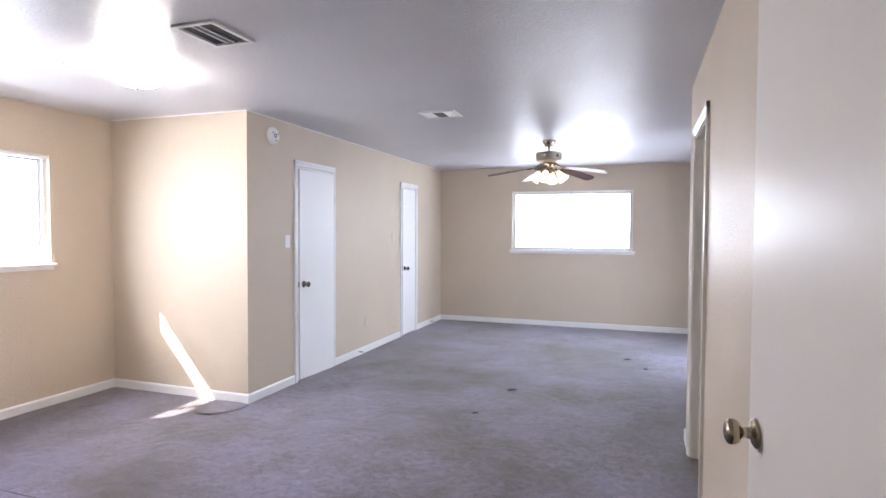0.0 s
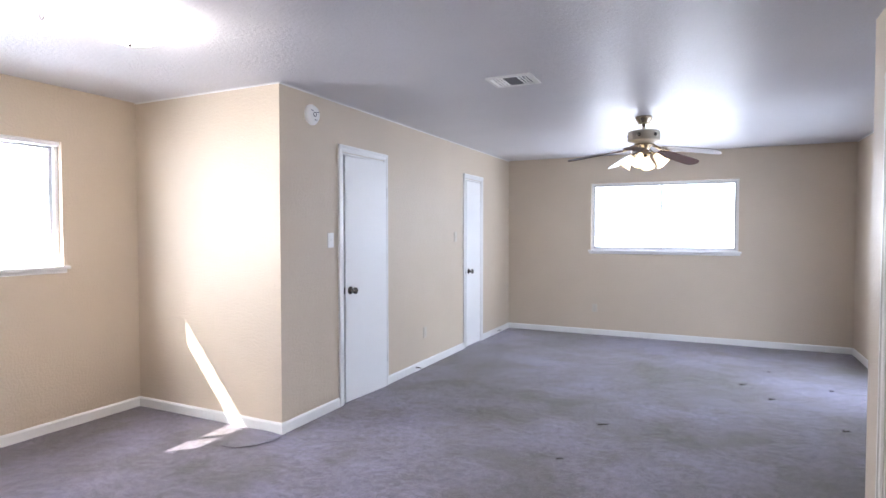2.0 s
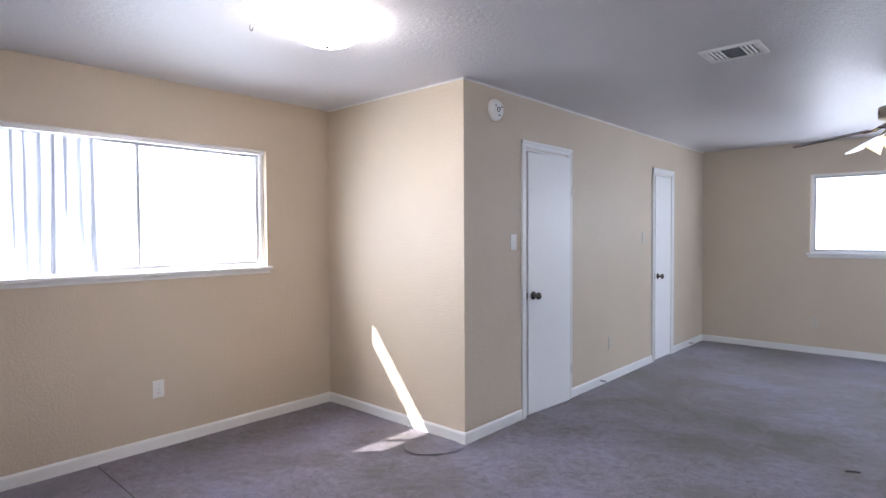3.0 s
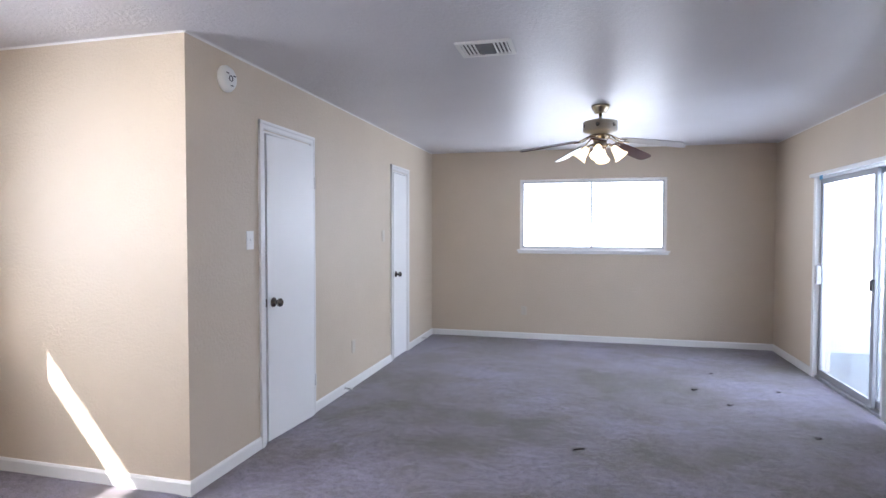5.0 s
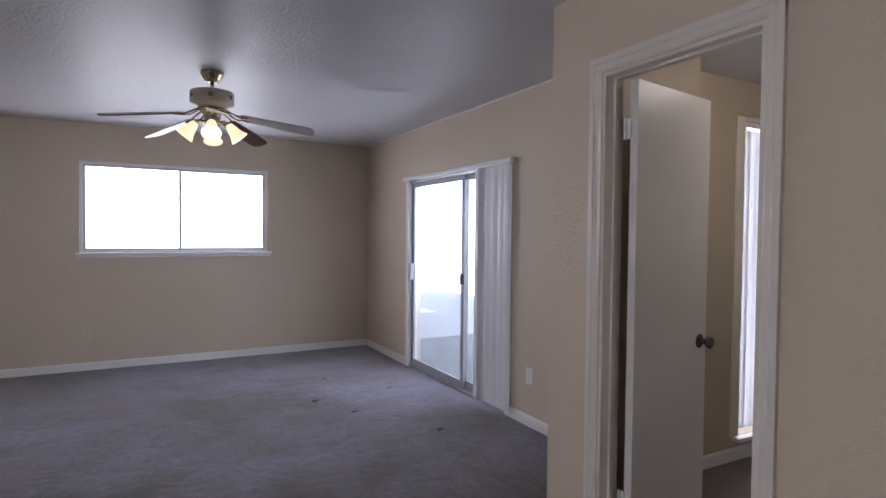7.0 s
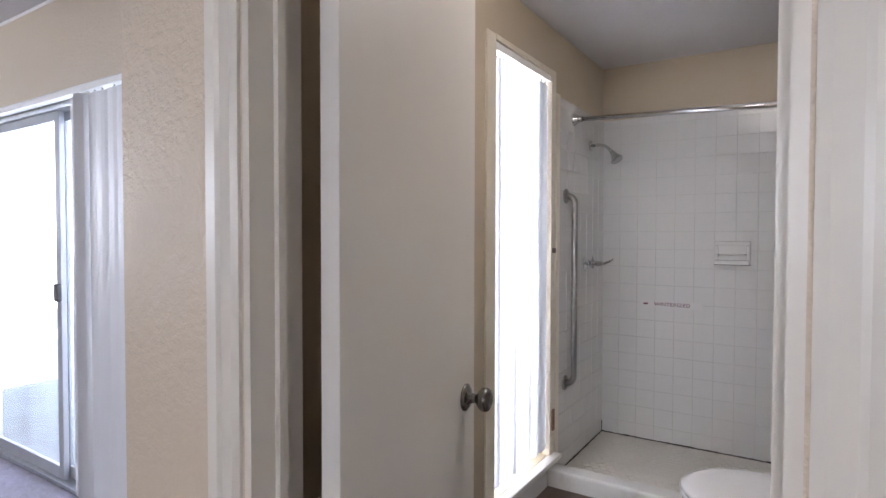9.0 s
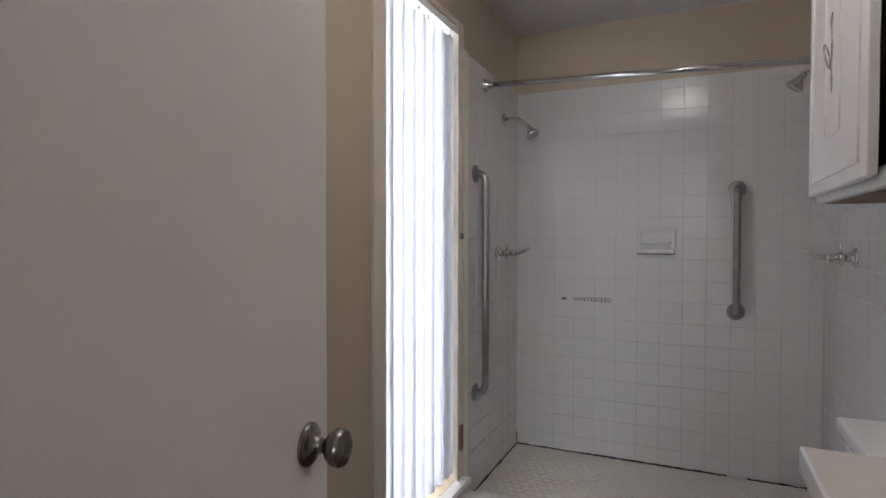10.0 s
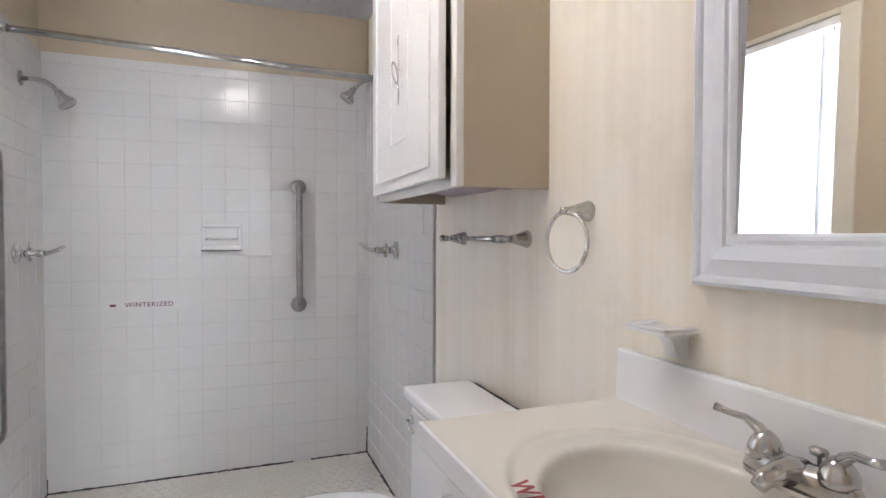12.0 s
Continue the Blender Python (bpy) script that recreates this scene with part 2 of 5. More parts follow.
def slab_outline(bm, outline, way):
    """A flat outline pushed along way into a solid."""
    f = bm.faces.new([bm.verts.new(p) for p in outline])
    ex = bmesh.ops.extrude_face_region(bm, geom=[f])
    bmesh.ops.translate(bm, verts=[e for e in ex["geom"] if isinstance(e, bmesh.types.BMVert)], vec=way)
    return bm


def wall_block(name, axis, face0, face1, span, height, holes, material, label):
    """A wall from face0 to face1 along axis ('x' or 'y'), over span in the other, with real openings (s0, s1, z0, z1)."""
    ss = sorted({span[0], span[1], *(v for h in holes for v in h[:2])})
    zs = sorted({0.0, height, *(v for h in holes for v in h[2:])})
    solid = lambda i, j: 0 <= i < len(ss) - 1 and 0 <= j < len(zs) - 1 and not any(
        h[0] <= (ss[i] + ss[i + 1]) / 2 <= h[1] and h[2] <= (zs[j] + zs[j + 1]) / 2 <= h[3] for h in holes)
    at = lambda d, s, z: (d, s, z) if axis == "x" else (s, d, z)
    bm = bmesh.new()
    for i in range(len(ss) - 1):
        for j in range(len(zs) - 1):
            if not solid(i, j):
                continue
            a, b, c, d = ss[i], ss[i + 1], zs[j], zs[j + 1]
            quads = [[(face0, a, c), (face0, b, c), (face0, b, d), (face0, a, d)], [(face1, a, c), (face1, b, c), (face1, b, d), (face1, a, d)]]
            if not solid(i - 1, j):
                quads.append([(face0, a, c), (face1, a, c), (face1, a, d), (face0, a, d)])
            if not solid(i + 1, j):
                quads.append([(face0, b, c), (face1, b, c), (face1, b, d), (face0, b, d)])
            if not solid(i, j - 1):
                quads.append([(face0, a, c), (face1, a, c), (face1, b, c), (face0, b, c)])
            if not solid(i, j + 1):
                quads.append([(face0, a, d), (face1, a, d), (face1, b, d), (face0, b, d)])
            for q in quads:
                bm.faces.new([bm.verts.new(at(*p)) for p in q])
    bmesh.ops.remove_doubles(bm, verts=bm.verts, dist=1e-5)
    return structure(link_mesh(name, bm, material), label, "wall")


# ---- plan ----
H = 2.44                      # ceiling
XW, YA, XL = -4.09, 4.145, -2.605   # window wall, alcove end wall, closet wall
YF, XR = 8.965, 1.565         # far wall, patio door wall
XB, XI, YC = 0.790, 0.890, 4.52     # bathroom partition (room side, bath side), its outside corner
YN, YV, XE, HB = 4.605, 3.12, 3.838, 2.335  # bathroom: window wall, vanity wall, shower end, ceiling
YS = -1.6                     # wall behind the start

W1 = (1.77, 3.57, 1.15, 2.05)     # window in the window wall
W2 = (-1.42, 0.38, 1.145, 2.07)    # window in the far wall
W3 = (2.350, 2.955, 0.150, 2.095)   # bathroom window
PD = (5.97, 7.74, 0.0, 1.935)     # patio door
D1 = (4.868, 5.490, 0.0, 2.052)
D2 = (7.358, 7.850, 0.0, 2.052)
DB = (3.504, 4.192, 0.0, 2.055)
DE = (-0.024, 0.861, 0.0, 2.05)

wall_block("wall_west", "x", XW - 0.14, XW, (YS - 0.12, YF + 0.14), H, [W1], WALL, "beige semi-gloss textured wall with a wide window")
wall_block("wall_north", "y", YF, YF + 0.14, (XW, XR + 0.14), H, [W2], WALL, "beige textured end wall with a sliding window")
wall_block("wall_east", "x", XR, XR + 0.14, (YC, YF), H, [PD], WALL, "beige textured wall with the patio door")
wall_block("wall_partition", "x", XB, XI, (YS, YC), H, [DB, DE], WALL, "beige semi-gloss partition wall with the bathroom doorway")
wall_block("wall_alcove", "y", YA, YA + 0.11, (XW, XL), H, [], WALL, "beige wall at the end of the alcove")
wall_block("wall_closet", "x", XL - 0.11, XL, (YA + 0.11, YF), H, [D1, D2], WALL, "beige wall with two white closet doors")
wall_block("wall_south", "y", YS - 0.12, YS, (XW, 2.4), H, [], WALL, "plain beige wall behind the entrance")
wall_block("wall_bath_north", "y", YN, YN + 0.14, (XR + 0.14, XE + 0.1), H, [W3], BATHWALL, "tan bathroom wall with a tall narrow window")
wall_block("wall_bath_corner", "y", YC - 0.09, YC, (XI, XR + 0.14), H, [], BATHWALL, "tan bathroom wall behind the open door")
wall_block("wall_bath_south", "y", YV - 0.1, YV, (XI, XE + 0.1), H, [], PAPER, "cream streaked wall covering behind the vanity")
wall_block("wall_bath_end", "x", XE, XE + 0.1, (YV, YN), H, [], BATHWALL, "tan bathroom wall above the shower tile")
wall_block("wall_hall_east", "x", 2.3, 2.4, (YS, YV - 0.1), H, [], WALL, "plain beige hall wall")

ceil_bm = boxed((XW - 0.14, YS - 0.12, H), (XR + 0.14, YF + 0.14, H + 0.12))
box(ceil_bm, (XR + 0.14, YS - 0.12, H), (XE + 0.1, YN + 0.14, H + 0.12))
structure(link_mesh("ceiling", ceil_bm, CEIL), "glossy off-white textured drywall ceiling", "ceiling")


def joint_bead(x0, y0, x1, y1, side):
    """A painted bead of filler along the joint of wall and ceiling."""
    bm = bmesh.new()
    s = Vector((*side, 0))
    slab_outline(bm, [Vector((x0, y0, H)) + s * d + Vector((0, 0, z)) for d, z in ((-0.001, 0.001), (0.010, 0.001), (0.004, -0.006), (-0.001, -0.011))], Vector((x1 - x0, y1 - y0, 0)))
    return structure(link_mesh("trim", bm, TRIM), "pale painted filler bead at the ceiling joint", "trim")


joint_bead(XL, YA, XL, YF, (1, 0))
joint_bead(XW, YA, XL, YA, (0, -1))
joint_bead(XR, YC, XR, YF, (-1, 0))
structure(link_mesh("ceiling_bath", boxed((XI, YV, HB), (XE, YN, H - 0.004)), CEIL), "lower off-white bathroom ceiling", "ceiling")

# carpet with slight waves in the pile, in two sheets split at the old seam
noise_at = lambda x, y: 0.004 * noise.noise((x * 1.7, y * 1.7, 0.3)) + 0.002 * noise.noise((x * 6, y * 6, 2.1))


def carpet_sheet(name, x0, x1, y0, y1, step=0.08):
    nx, ny = max(2, round((x1 - x0) / step)), max(2, round((y1 - y0) / step))
    rows = [[(x0 + (x1 - x0) * i / nx, y0 + (y1 - y0) * j / ny, noise_at(x0 + (x1 - x0) * i / nx, y0 + (y1 - y0) * j / ny)) for i in range(nx + 1)] for j in range(ny + 1)]
    return link_mesh(name, sheet(bmesh.new(), rows), CARPET, smooth=True)


structure(carpet_sheet("floor", XW, XR + 0.02, 2.384, YF), "worn grey-mauve carpet with stains and loose spots", "carpet")
structure(carpet_sheet("floor_entry", XW, XB + 0.06, YS, 2.378), "worn grey-mauve carpet up to the seam", "carpet")
SUBFLOOR = painted("dark_subfloor", (0.05, 0.042, 0.036), 0.8, 0.1, 60, 0.3)
structure(link_mesh("floor_base", boxed((XW - 0.14, YS - 0.12, -0.2), (XE + 0.1, YF + 0.14, -0.012)), SUBFLOOR), "dark floor slab under the carpet", "floor")


# ---- baseboards ----
def baseboard(x0, y0, x1, y1, side):
    """A board on the wall line from (x0, y0) to (x1, y1); side: the way it stands out."""
    h, t = 0.078, 0.012
    prof = [(0, -0.008), (t, -0.008), (t, h - 0.014), (t * 0.45, h), (0, h)]
    bm = bmesh.new()
    s = Vector((*side, 0))
    slab_outline(bm, [Vector((x0, y0, 0)) + s * d + Vector((0, 0, z)) for d, z in prof], Vector((x1 - x0, y1 - y0, 0)))
    return structure(link_mesh("baseboard", bm, TRIM), "white painted baseboard with scuffs above the carpet", "baseboard")


baseboard(XW, YS, XW, YA, (1, 0))
baseboard(XW + 0.012, YA, XL + 0.012, YA, (0, -1))
baseboard(XL, YA, XL, D1[0] - 0.058, (1, 0))
baseboard(XL, D1[1] + 0.058, XL, D2[0] - 0.058, (1, 0))
baseboard(XL, D2[1] + 0.058, XL, YF, (1, 0))
baseboard(XL + 0.012, YF, XR - 0.012, YF, (0, -1))
baseboard(XR, PD[1] + 0.062, XR, YF, (-1, 0))
baseboard(XR, YC + 0.012, XR, PD[0] - 0.03, (-1, 0))
baseboard(XB - 0.012, YC, XR, YC, (0, 1))
baseboard(XB, DB[1] + 0.062, XB, YC, (-1, 0))
baseboard(XB, DE[1] + 0.07, XB, DB[0] - 0.062, (-1, 0))
baseboard(XW, YS, XB, YS, (0, 1))
baseboard(XR + 0.14, YN, 2.92, YN, (0, -1))


# ---- doors ----
def casing(name, hole, face, out, label, width=0.055, deep=0.11, TRIM=TRIM):
    """A moulded casing round a doorway in a wall along y, with the jamb lining. out: -1 or 1, the way it stands out in x."""
    y0, y1, _, z1 = hole
    th = thing(name, label, "door frame")
    tagged(th, kind="structure")
    steps = [(0.0, 0.006), (0.010, 0.012), (0.030, 0.014), (0.036, 0.019), (width, 0.017)]
    prof = [(0.0, 0.0)] + steps + [(width, 0.0)]
    for nm, edge, s in (("jamb_casing", y0, -1), ("jamb_casing", y1, 1)):
        bm = bmesh.new()
        slab_outline(bm, [Vector((face + out * t, edge + s * (d + 0.004), -0.006)) for d, t in prof], Vector((0, 0, z1 + 0.006 + width + 0.004)))
        part(nm, bm, TRIM, th)
    bm = bmesh.new()
    slab_outline(bm, [Vector((face + out * (t + 0.0015), y0 - width - 0.004, z1 + d + 0.004)) for d, t in prof], Vector((0, y1 - y0 + 2 * width + 0.008, 0)))
    part("head_casing", bm, TRIM, th)
    for a, b in (((face, y0, -0.006), (face - out * deep, y0 + 0.014, z1)), ((face, y1 - 0.014, -0.006), (face - out * deep, y1, z1)), ((face, y0 + 0.014, z1 - 0.014), (face - out * deep, y1 - 0.014, z1))):
        part("jamb_lining", boxed(a, b), TRIM, th)
    for a, b in (((face - out * 0.045, y0 + 0.014, 0.0), (face - out * 0.060, y0 + 0.024, z1 - 0.024)), ((face - out * 0.045, y1 - 0.024, 0.0), (face - out * 0.060, y1 - 0.014, z1 - 0.024)), ((face - out * 0.045, y0 + 0.014, z1 - 0.024), (face - out * 0.060, y1 - 0.014, z1 - 0.014))):
        part("stop_strip", boxed(a, b), TRIM, th)
    return th


def knob(parent, place, way, material, scale=1.0, label=""):
    k = scale
    prof = [(0, 0.0), (0, 0.033), (0.004, 0.033), (0.009, 0.026), (0.012, 0.014), (0.026, 0.011), (0.032, 0.013), (0.036, 0.022), (0.044, 0.0275), (0.054, 0.0285), (0.061, 0.025), (0.065, 0.016), (0.066, 0.007), (0.064, 0.0)]
    part("knob", lathe(bmesh.new(), place, way, [(d * k, r * k) for d, r in prof], 28), material, parent, label, True)


def hinge(parent, place, h=0.09, material=TRIM):
    bm = bmesh.new()
    for i in range(5):
        z = place[2] - h / 2 + h * i / 5
        lathe(bm, (place[0], place[1], z + 0.001), (0, 0, 1), [(0, 0.0065), (h / 5 - 0.002, 0.0065)], 10)
    part("hinge", bm, material, parent)


def slab_door(name, label, pin, width, height, turn, material, knob_mat, ways, hinge_zs=(), category="door", thick=0.035, knob_z=0.93):
    """A flush door. Its leaf runs from the pin along +y in its own frame (turned by turn degrees), its face at x = 0 and thick at -x."""
    m = pose(pin[0], pin[1], 0, 0, 0, turn)
    th = thing(name, label, category, m)
    part("leaf", boxed((-thick, 0.004, 0.012), (0, width, height), 0.002), material, th)
    for w in ways:
        knob(th, (max(0.0, -thick) if w > 0 else min(0.0, -thick), width - 0.062, knob_z), (w, 0, 0), knob_mat)
    part("latch_plate", boxed((-thick * 0.85, width, knob_z - 0.028), (-thick * 0.15, width + 0.0015, knob_z + 0.028)), NICKEL, th, "small metal latch plate")
    for z in hinge_zs:
        hinge(th, (0.004, 0.0, z))
    return th


structure(casing("door_frame_closet", D1, XL, 1, "white moulded casing round a closet door"), "white moulded casing round a closet door", "door frame")
structure(casing("door_frame_closet", D2, XL, 1, "white moulded casing round a closet door"), "white moulded casing round a closet door", "door frame")
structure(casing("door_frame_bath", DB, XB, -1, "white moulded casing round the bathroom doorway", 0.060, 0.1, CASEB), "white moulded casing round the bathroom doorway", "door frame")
structure(casing("door_frame_entry", DE, XB, -1, "white moulded casing round the entrance doorway", 0.060, 0.1), "white moulded casing round the entrance doorway", "door frame")

# closet doors: hinged on the far side, leaf towards -y
closet_a = slab_door("closet_door", "white flush closet door standing slightly ajar, worn knob", (XL + 0.012, D1[1] - 0.016), D1[1] - D1[0] - 0.046, 2.03, 176.0, DOORW, NICKEL, (-1,), (), "door")
closet_b = slab_door("closet_door", "white flush closet door, shut, with a round knob", (XL - 0.028, D2[1] - 0.016), D2[1] - D2[0] - 0.042, 2.03, 180.0, DOORW, NICKEL, (-1,), (), "door")
for leaf in (closet_a, closet_b):
    for z in (0.28, 1.76):
        hinge(leaf, (-0.040, -0.002, z), 0.085, TRIM)

# bathroom door, open almost at a right angle into the bathroom
bath_door = slab_door("bathroom_door", "pale grey flush door standing open into the bathroom", (0.895, 4.105), 0.601, 2.03, -80.6, painted("grey_door_paint", (0.71, 0.68, 0.63), 0.33, 0.03, 50, 0.06, 0.001), NICKEL, (1, -1), (), knob_z=0.888)
for z in (0.26, 1.83):
    hinge(bath_door, (-0.052, -0.008, z), 0.09, TRIM)
    part("hinge_plate", boxed((-0.046, -0.003, z - 0.042), (-0.030, 0.003, z + 0.042)), TRIM, bath_door)

# entrance door, folded back almost flat against the partition
entry = slab_door("entry_door", "cream flush door folded back against the wall", (0.770, 0.928), 0.815, 2.03, 4.6, DOORC, BRASS, (-1,), (), thick=-0.035, knob_z=1.005)
hinge(entry, (0.004, 0.0, 0.3))
hinge(entry, (0.004, 0.0, 1.75))


# ---- windows ----
def slide_window(name, axis, face, out, hole, label, split, sill=True):
    """A two-light aluminium sliding window in a drywall opening. out: the way (+1/-1 along axis) to the outside."""
    s0, s1, z0, z1 = hole
    at = lambda d, s, z: (face + out * d, s, z) if axis == "x" else (s, face + out * d, z)
    th = thing(name, label, "window")
    tagged(th, kind="structure")
    bx = lambda nm, d0, d1, a0, a1, c0, c1, mat, bev=0.0, par=None, lab="": part(nm, boxed(at(d0, a0, c0), at(d1, a1, c1), bev), mat, par or th, lab)
    for a0, a1, c0, c1 in ((s0, s0 + 0.028, z0, z1), (s1 - 0.028, s1, z0, z1), (s0 + 0.028, s1 - 0.028, z0, z0 + 0.04), (s0 + 0.028, s1 - 0.028, z1 - 0.028, z1)):
        bx("window_frame", 0.045, 0.095, a0, a1, c0, c1, TRIM, 0.003)
    for k, (a0, a1, d) in enumerate(((s0 + 0.028, split + 0.012, 0.052), (split - 0.012, s1 - 0.028, 0.072))):
        fr = bx("sash", d, d + 0.016, a0, a0 + 0.022, z0 + 0.04, z1 - 0.028, SASH)
        bx("rail", d, d + 0.016, a0 + 0.022, a1 - 0.022, z0 + 0.04, z0 + 0.062, SASH, par=fr)
        bx("rail", d, d + 0.016, a0 + 0.022, a1 - 0.022, z1 - 0.05, z1 - 0.028, SASH, par=fr)
        bx("stile", d, d + 0.016, a1 - 0.022, a1, z0 + 0.04, z1 - 0.028, SASH, par=fr)
        g = bx("pane", d + 0.006, d + 0.010, a0 + 0.022, a1 - 0.022, z0 + 0.062, z1 - 0.05, GLASS)
        g.visible_shadow = False
    if sill:
        bx("window_sill", -0.03, 0.044, s0 - 0.035, s1 + 0.035, z0 - 0.004, z0 + 0.020, TRIM, 0.005)
        bx("apron", -0.010, -0.001, s0 - 0.02, s1 + 0.02, z0 - 0.032, z0 - 0.005, TRIM, 0.003)
    return structure(th, label, "window")


slide_window("window_1", "x", XW, -1, W1, "white-framed sliding window with a painted sill", 2.675)
slide_window("window_2", "y", YF, 1, W2, "white-framed two-pane sliding window with a painted sill", -0.52)


def vertical_blind(name, label, head_a, head_b, slats, hang, length, material, group=""):
    """Vertical blind: head rail from head_a to head_b; slats: (place along the rail, turn in degrees, swing at the foot)."""
    th = thing(name, label, "blind", group=group)
    a, b = Vector(head_a), Vector(head_b)
    w = (b - a).normalized()
    side = Vector((w.y, -w.x, 0))
    bm = slab_outline(bmesh.new(), [a + side * d + Vector((0, 0, z)) for d, z in ((-0.02, 0), (0.02, 0), (0.02, 0.026), (0.014, 0.034), (-0.014, 0.034), (-0.02, 0.026))], b - a)
    part("head_rail", bm, TRIM, th)
    for s, turn, swing in slats:
        c = a + w * s
        u = w * math.cos(radians(turn)) + side * math.sin(radians(turn))
        n = Vector((-u.y, u.x, 0))
        bm = bmesh.new()
        rows = []
        for i in range(7):
            f = i / 6
            foot = w * swing * f * f
            rows.append([c + foot + u * (0.0445 * g) + n * (0.006 * (1 - g * g)) + Vector((0, 0, -hang - length * f)) for g in (-1, -0.5, 0, 0.5, 1)])
        sheet(bm, rows, n * 0.0012)
        part("slat", bm, material, th)
        part("clip", lathe(bmesh.new(), c + Vector((0, 0, -hang)), (0, 0, 1), [(0, 0.006), (hang, 0.004)], 8), PLATE, th)
    return th


rng = random.Random(4)
vertical_blind("vertical_blind", "white vinyl vertical blind drawn partly across the window", (XW - 0.012, W1[0] + 0.03, W1[3] - 0.036), (XW - 0.012, W1[1] - 0.02, W1[3] - 0.036),
               [(0.035 + 0.066 * i, rng.uniform(8, 26) * (1 if i % 3 else -1), rng.uniform(-0.02, 0.025)) for i in range(10)], 0.012, W1[3] - W1[2] - 0.085, SLAT)

# ---- patio door ----
pdoor = thing("patio_door", "aluminium sliding glass patio door, shut", "patio door")
tagged(pdoor, kind="structure")
for a, b in (((XR - 0.016, PD[1] - 0.003, -0.006), (XR + 0.10, PD[1] + 0.055, PD[3] + 0.004)), ((XR - 0.012, PD[0] - 0.022, -0.006), (XR + 0.10, PD[0] + 0.003, PD[3] + 0.004)), ((XR - 0.014, PD[0] - 0.022, PD[3] + 0.005), (XR + 0.10, PD[1] + 0.055, PD[3] + 0.03))):
    part("door_trim", boxed(a, b, 0.003), TRIM, pdoor)
part("track", boxed((XR + 0.004, PD[0], -0.008), (XR + 0.10, PD[1], 0.022), 0.003), ALU, pdoor, "dull aluminium floor track")
part("head_track", boxed((XR + 0.01, PD[0], PD[3] - 0.03), (XR + 0.10, PD[1], PD[3])), ALU, pdoor)
for y0, y1, d in ((6.67, PD[1] - 0.002, 0.028), (PD[0] + 0.002, 6.73, 0.062)):
    pan = part("door_panel", boxed((XR + d, y0, 0.023), (XR + d + 0.026, y0 + 0.05, PD[3] - 0.031), 0.003), PANEL, pdoor)
    part("stile", boxed((XR + d, y1 - 0.05, 0.023), (XR + d + 0.026, y1, PD[3] - 0.031), 0.003), PANEL, pan)
    part("rail", boxed((XR + d, y0 + 0.05, 0.023), (XR + d + 0.026, y1 - 0.05, 0.085), 0.003), PANEL, pan)
    part("rail", boxed((XR + d, y0 + 0.05, PD[3] - 0.078), (XR + d + 0.026, y1 - 0.05, PD[3] - 0.031), 0.003), PANEL, pan)
    g = part("pane", boxed((XR + d + 0.010, y0 + 0.05, 0.085), (XR + d + 0.015, y1 - 0.05, PD[3] - 0.078)), DUSTY, pdoor)
    g.visible_shadow = False
part("pull_handle", boxed((XR - 0.012, PD[1] - 0.052, 0.90), (XR + 0.027, PD[1] - 0.018, 1.08), 0.006), SASH, pdoor, "worn metal pull handle")
part("blue_tag", boxed((XR - 0.052, 7.50, PD[3] - 0.050), (XR - 0.048, 7.56, PD[3] + 0.012), 0.001), painted("blue_tape", (0.10, 0.38, 0.62), 0.5, 0.1, 60, 0.1), pdoor, "scrap of blue tape")
part("latch", boxed((XR + 0.004, 6.66, 0.94), (XR + 0.027, 6.70, 1.03), 0.004), SLOT, pdoor, "dark latch block")
vertical_blind("vertical_blind", "white vinyl vertical blind stacked to one side of the patio door", (XR - 0.038, PD[0] - 0.10, PD[3] - 0.012), (XR - 0.038, PD[1] + 0.05, PD[3] - 0.012),
               [(0.055, -7, 0), (0.130, -7, 0), (0.232, -8, 0), (0.297, -6, 0), (0.352, -72, 0), (0.364, -68, 0), (0.376, -74, 0), (0.388, -66, 0), (0.463, -8, 0)], 0.012, 1.86, BLIND)


# ---- ceiling fixtures ----
def ceiling_vent(label, x0, x1, y0, y1, slats_x):
    th = thing("ceiling_vent", label, "vent", group="ceiling vents")
    z = H
    inner = (x0 + 0.022, x1 - 0.022, y0 + 0.024, y1 - 0.024)
    for a, b in (((x0, y0), (x1, inner[2])), ((x0, inner[3]), (x1, y1)), ((x0, inner[2]), (inner[0], inner[3])), ((inner[1], inner[2]), (x1, inner[3]))):
        part("frame", boxed((*a, z - 0.012), (*b, z + 0.001)), PLATE, th)
    # No hole here: a flat near-black sheet paints the unlit duct.
    part("duct", boxed((inner[0], inner[2], z - 0.0015), (inner[1], inner[3], z - 0.0005)), SLOT, th, "near-black sheet in place of the shaded duct opening")
    for x in slats_x:
        bm = slab_outline(bmesh.new(), [Vector((x - 0.004, inner[2], z - 0.011)), Vector((x - 0.002, inner[2], z - 0.0115)), Vector((x + 0.004, inner[2], z - 0.003)), Vector((x + 0.002, inner[2], z - 0.0025))], Vector((0, inner[3] - inner[2], 0)))
        part("slat", bm, PLATE, th)
    part("damper", boxed(((inner[0] * 0.66 + inner[1] * 0.34), inner[2], z - 0.007), ((inner[0] * 0.34 + inner[1] * 0.66), inner[3], z - 0.003)), SLATGREY, th, "grey damper grid")
    return th


SLATGREY = metal("grey_vent_mesh", (0.18, 0.18, 0.19), 0.6)
ceiling_vent("white metal ceiling supply vent with louvres", -1.295, -0.985, 4.665, 4.915, [-1.262, -1.240, -1.218, -1.196, -1.084, -1.062, -1.040, -1.018])
ceiling_vent("white metal ceiling vent near the dome light", -1.70, -1.455, 2.45, 2.765, [-1.60, -1.56])

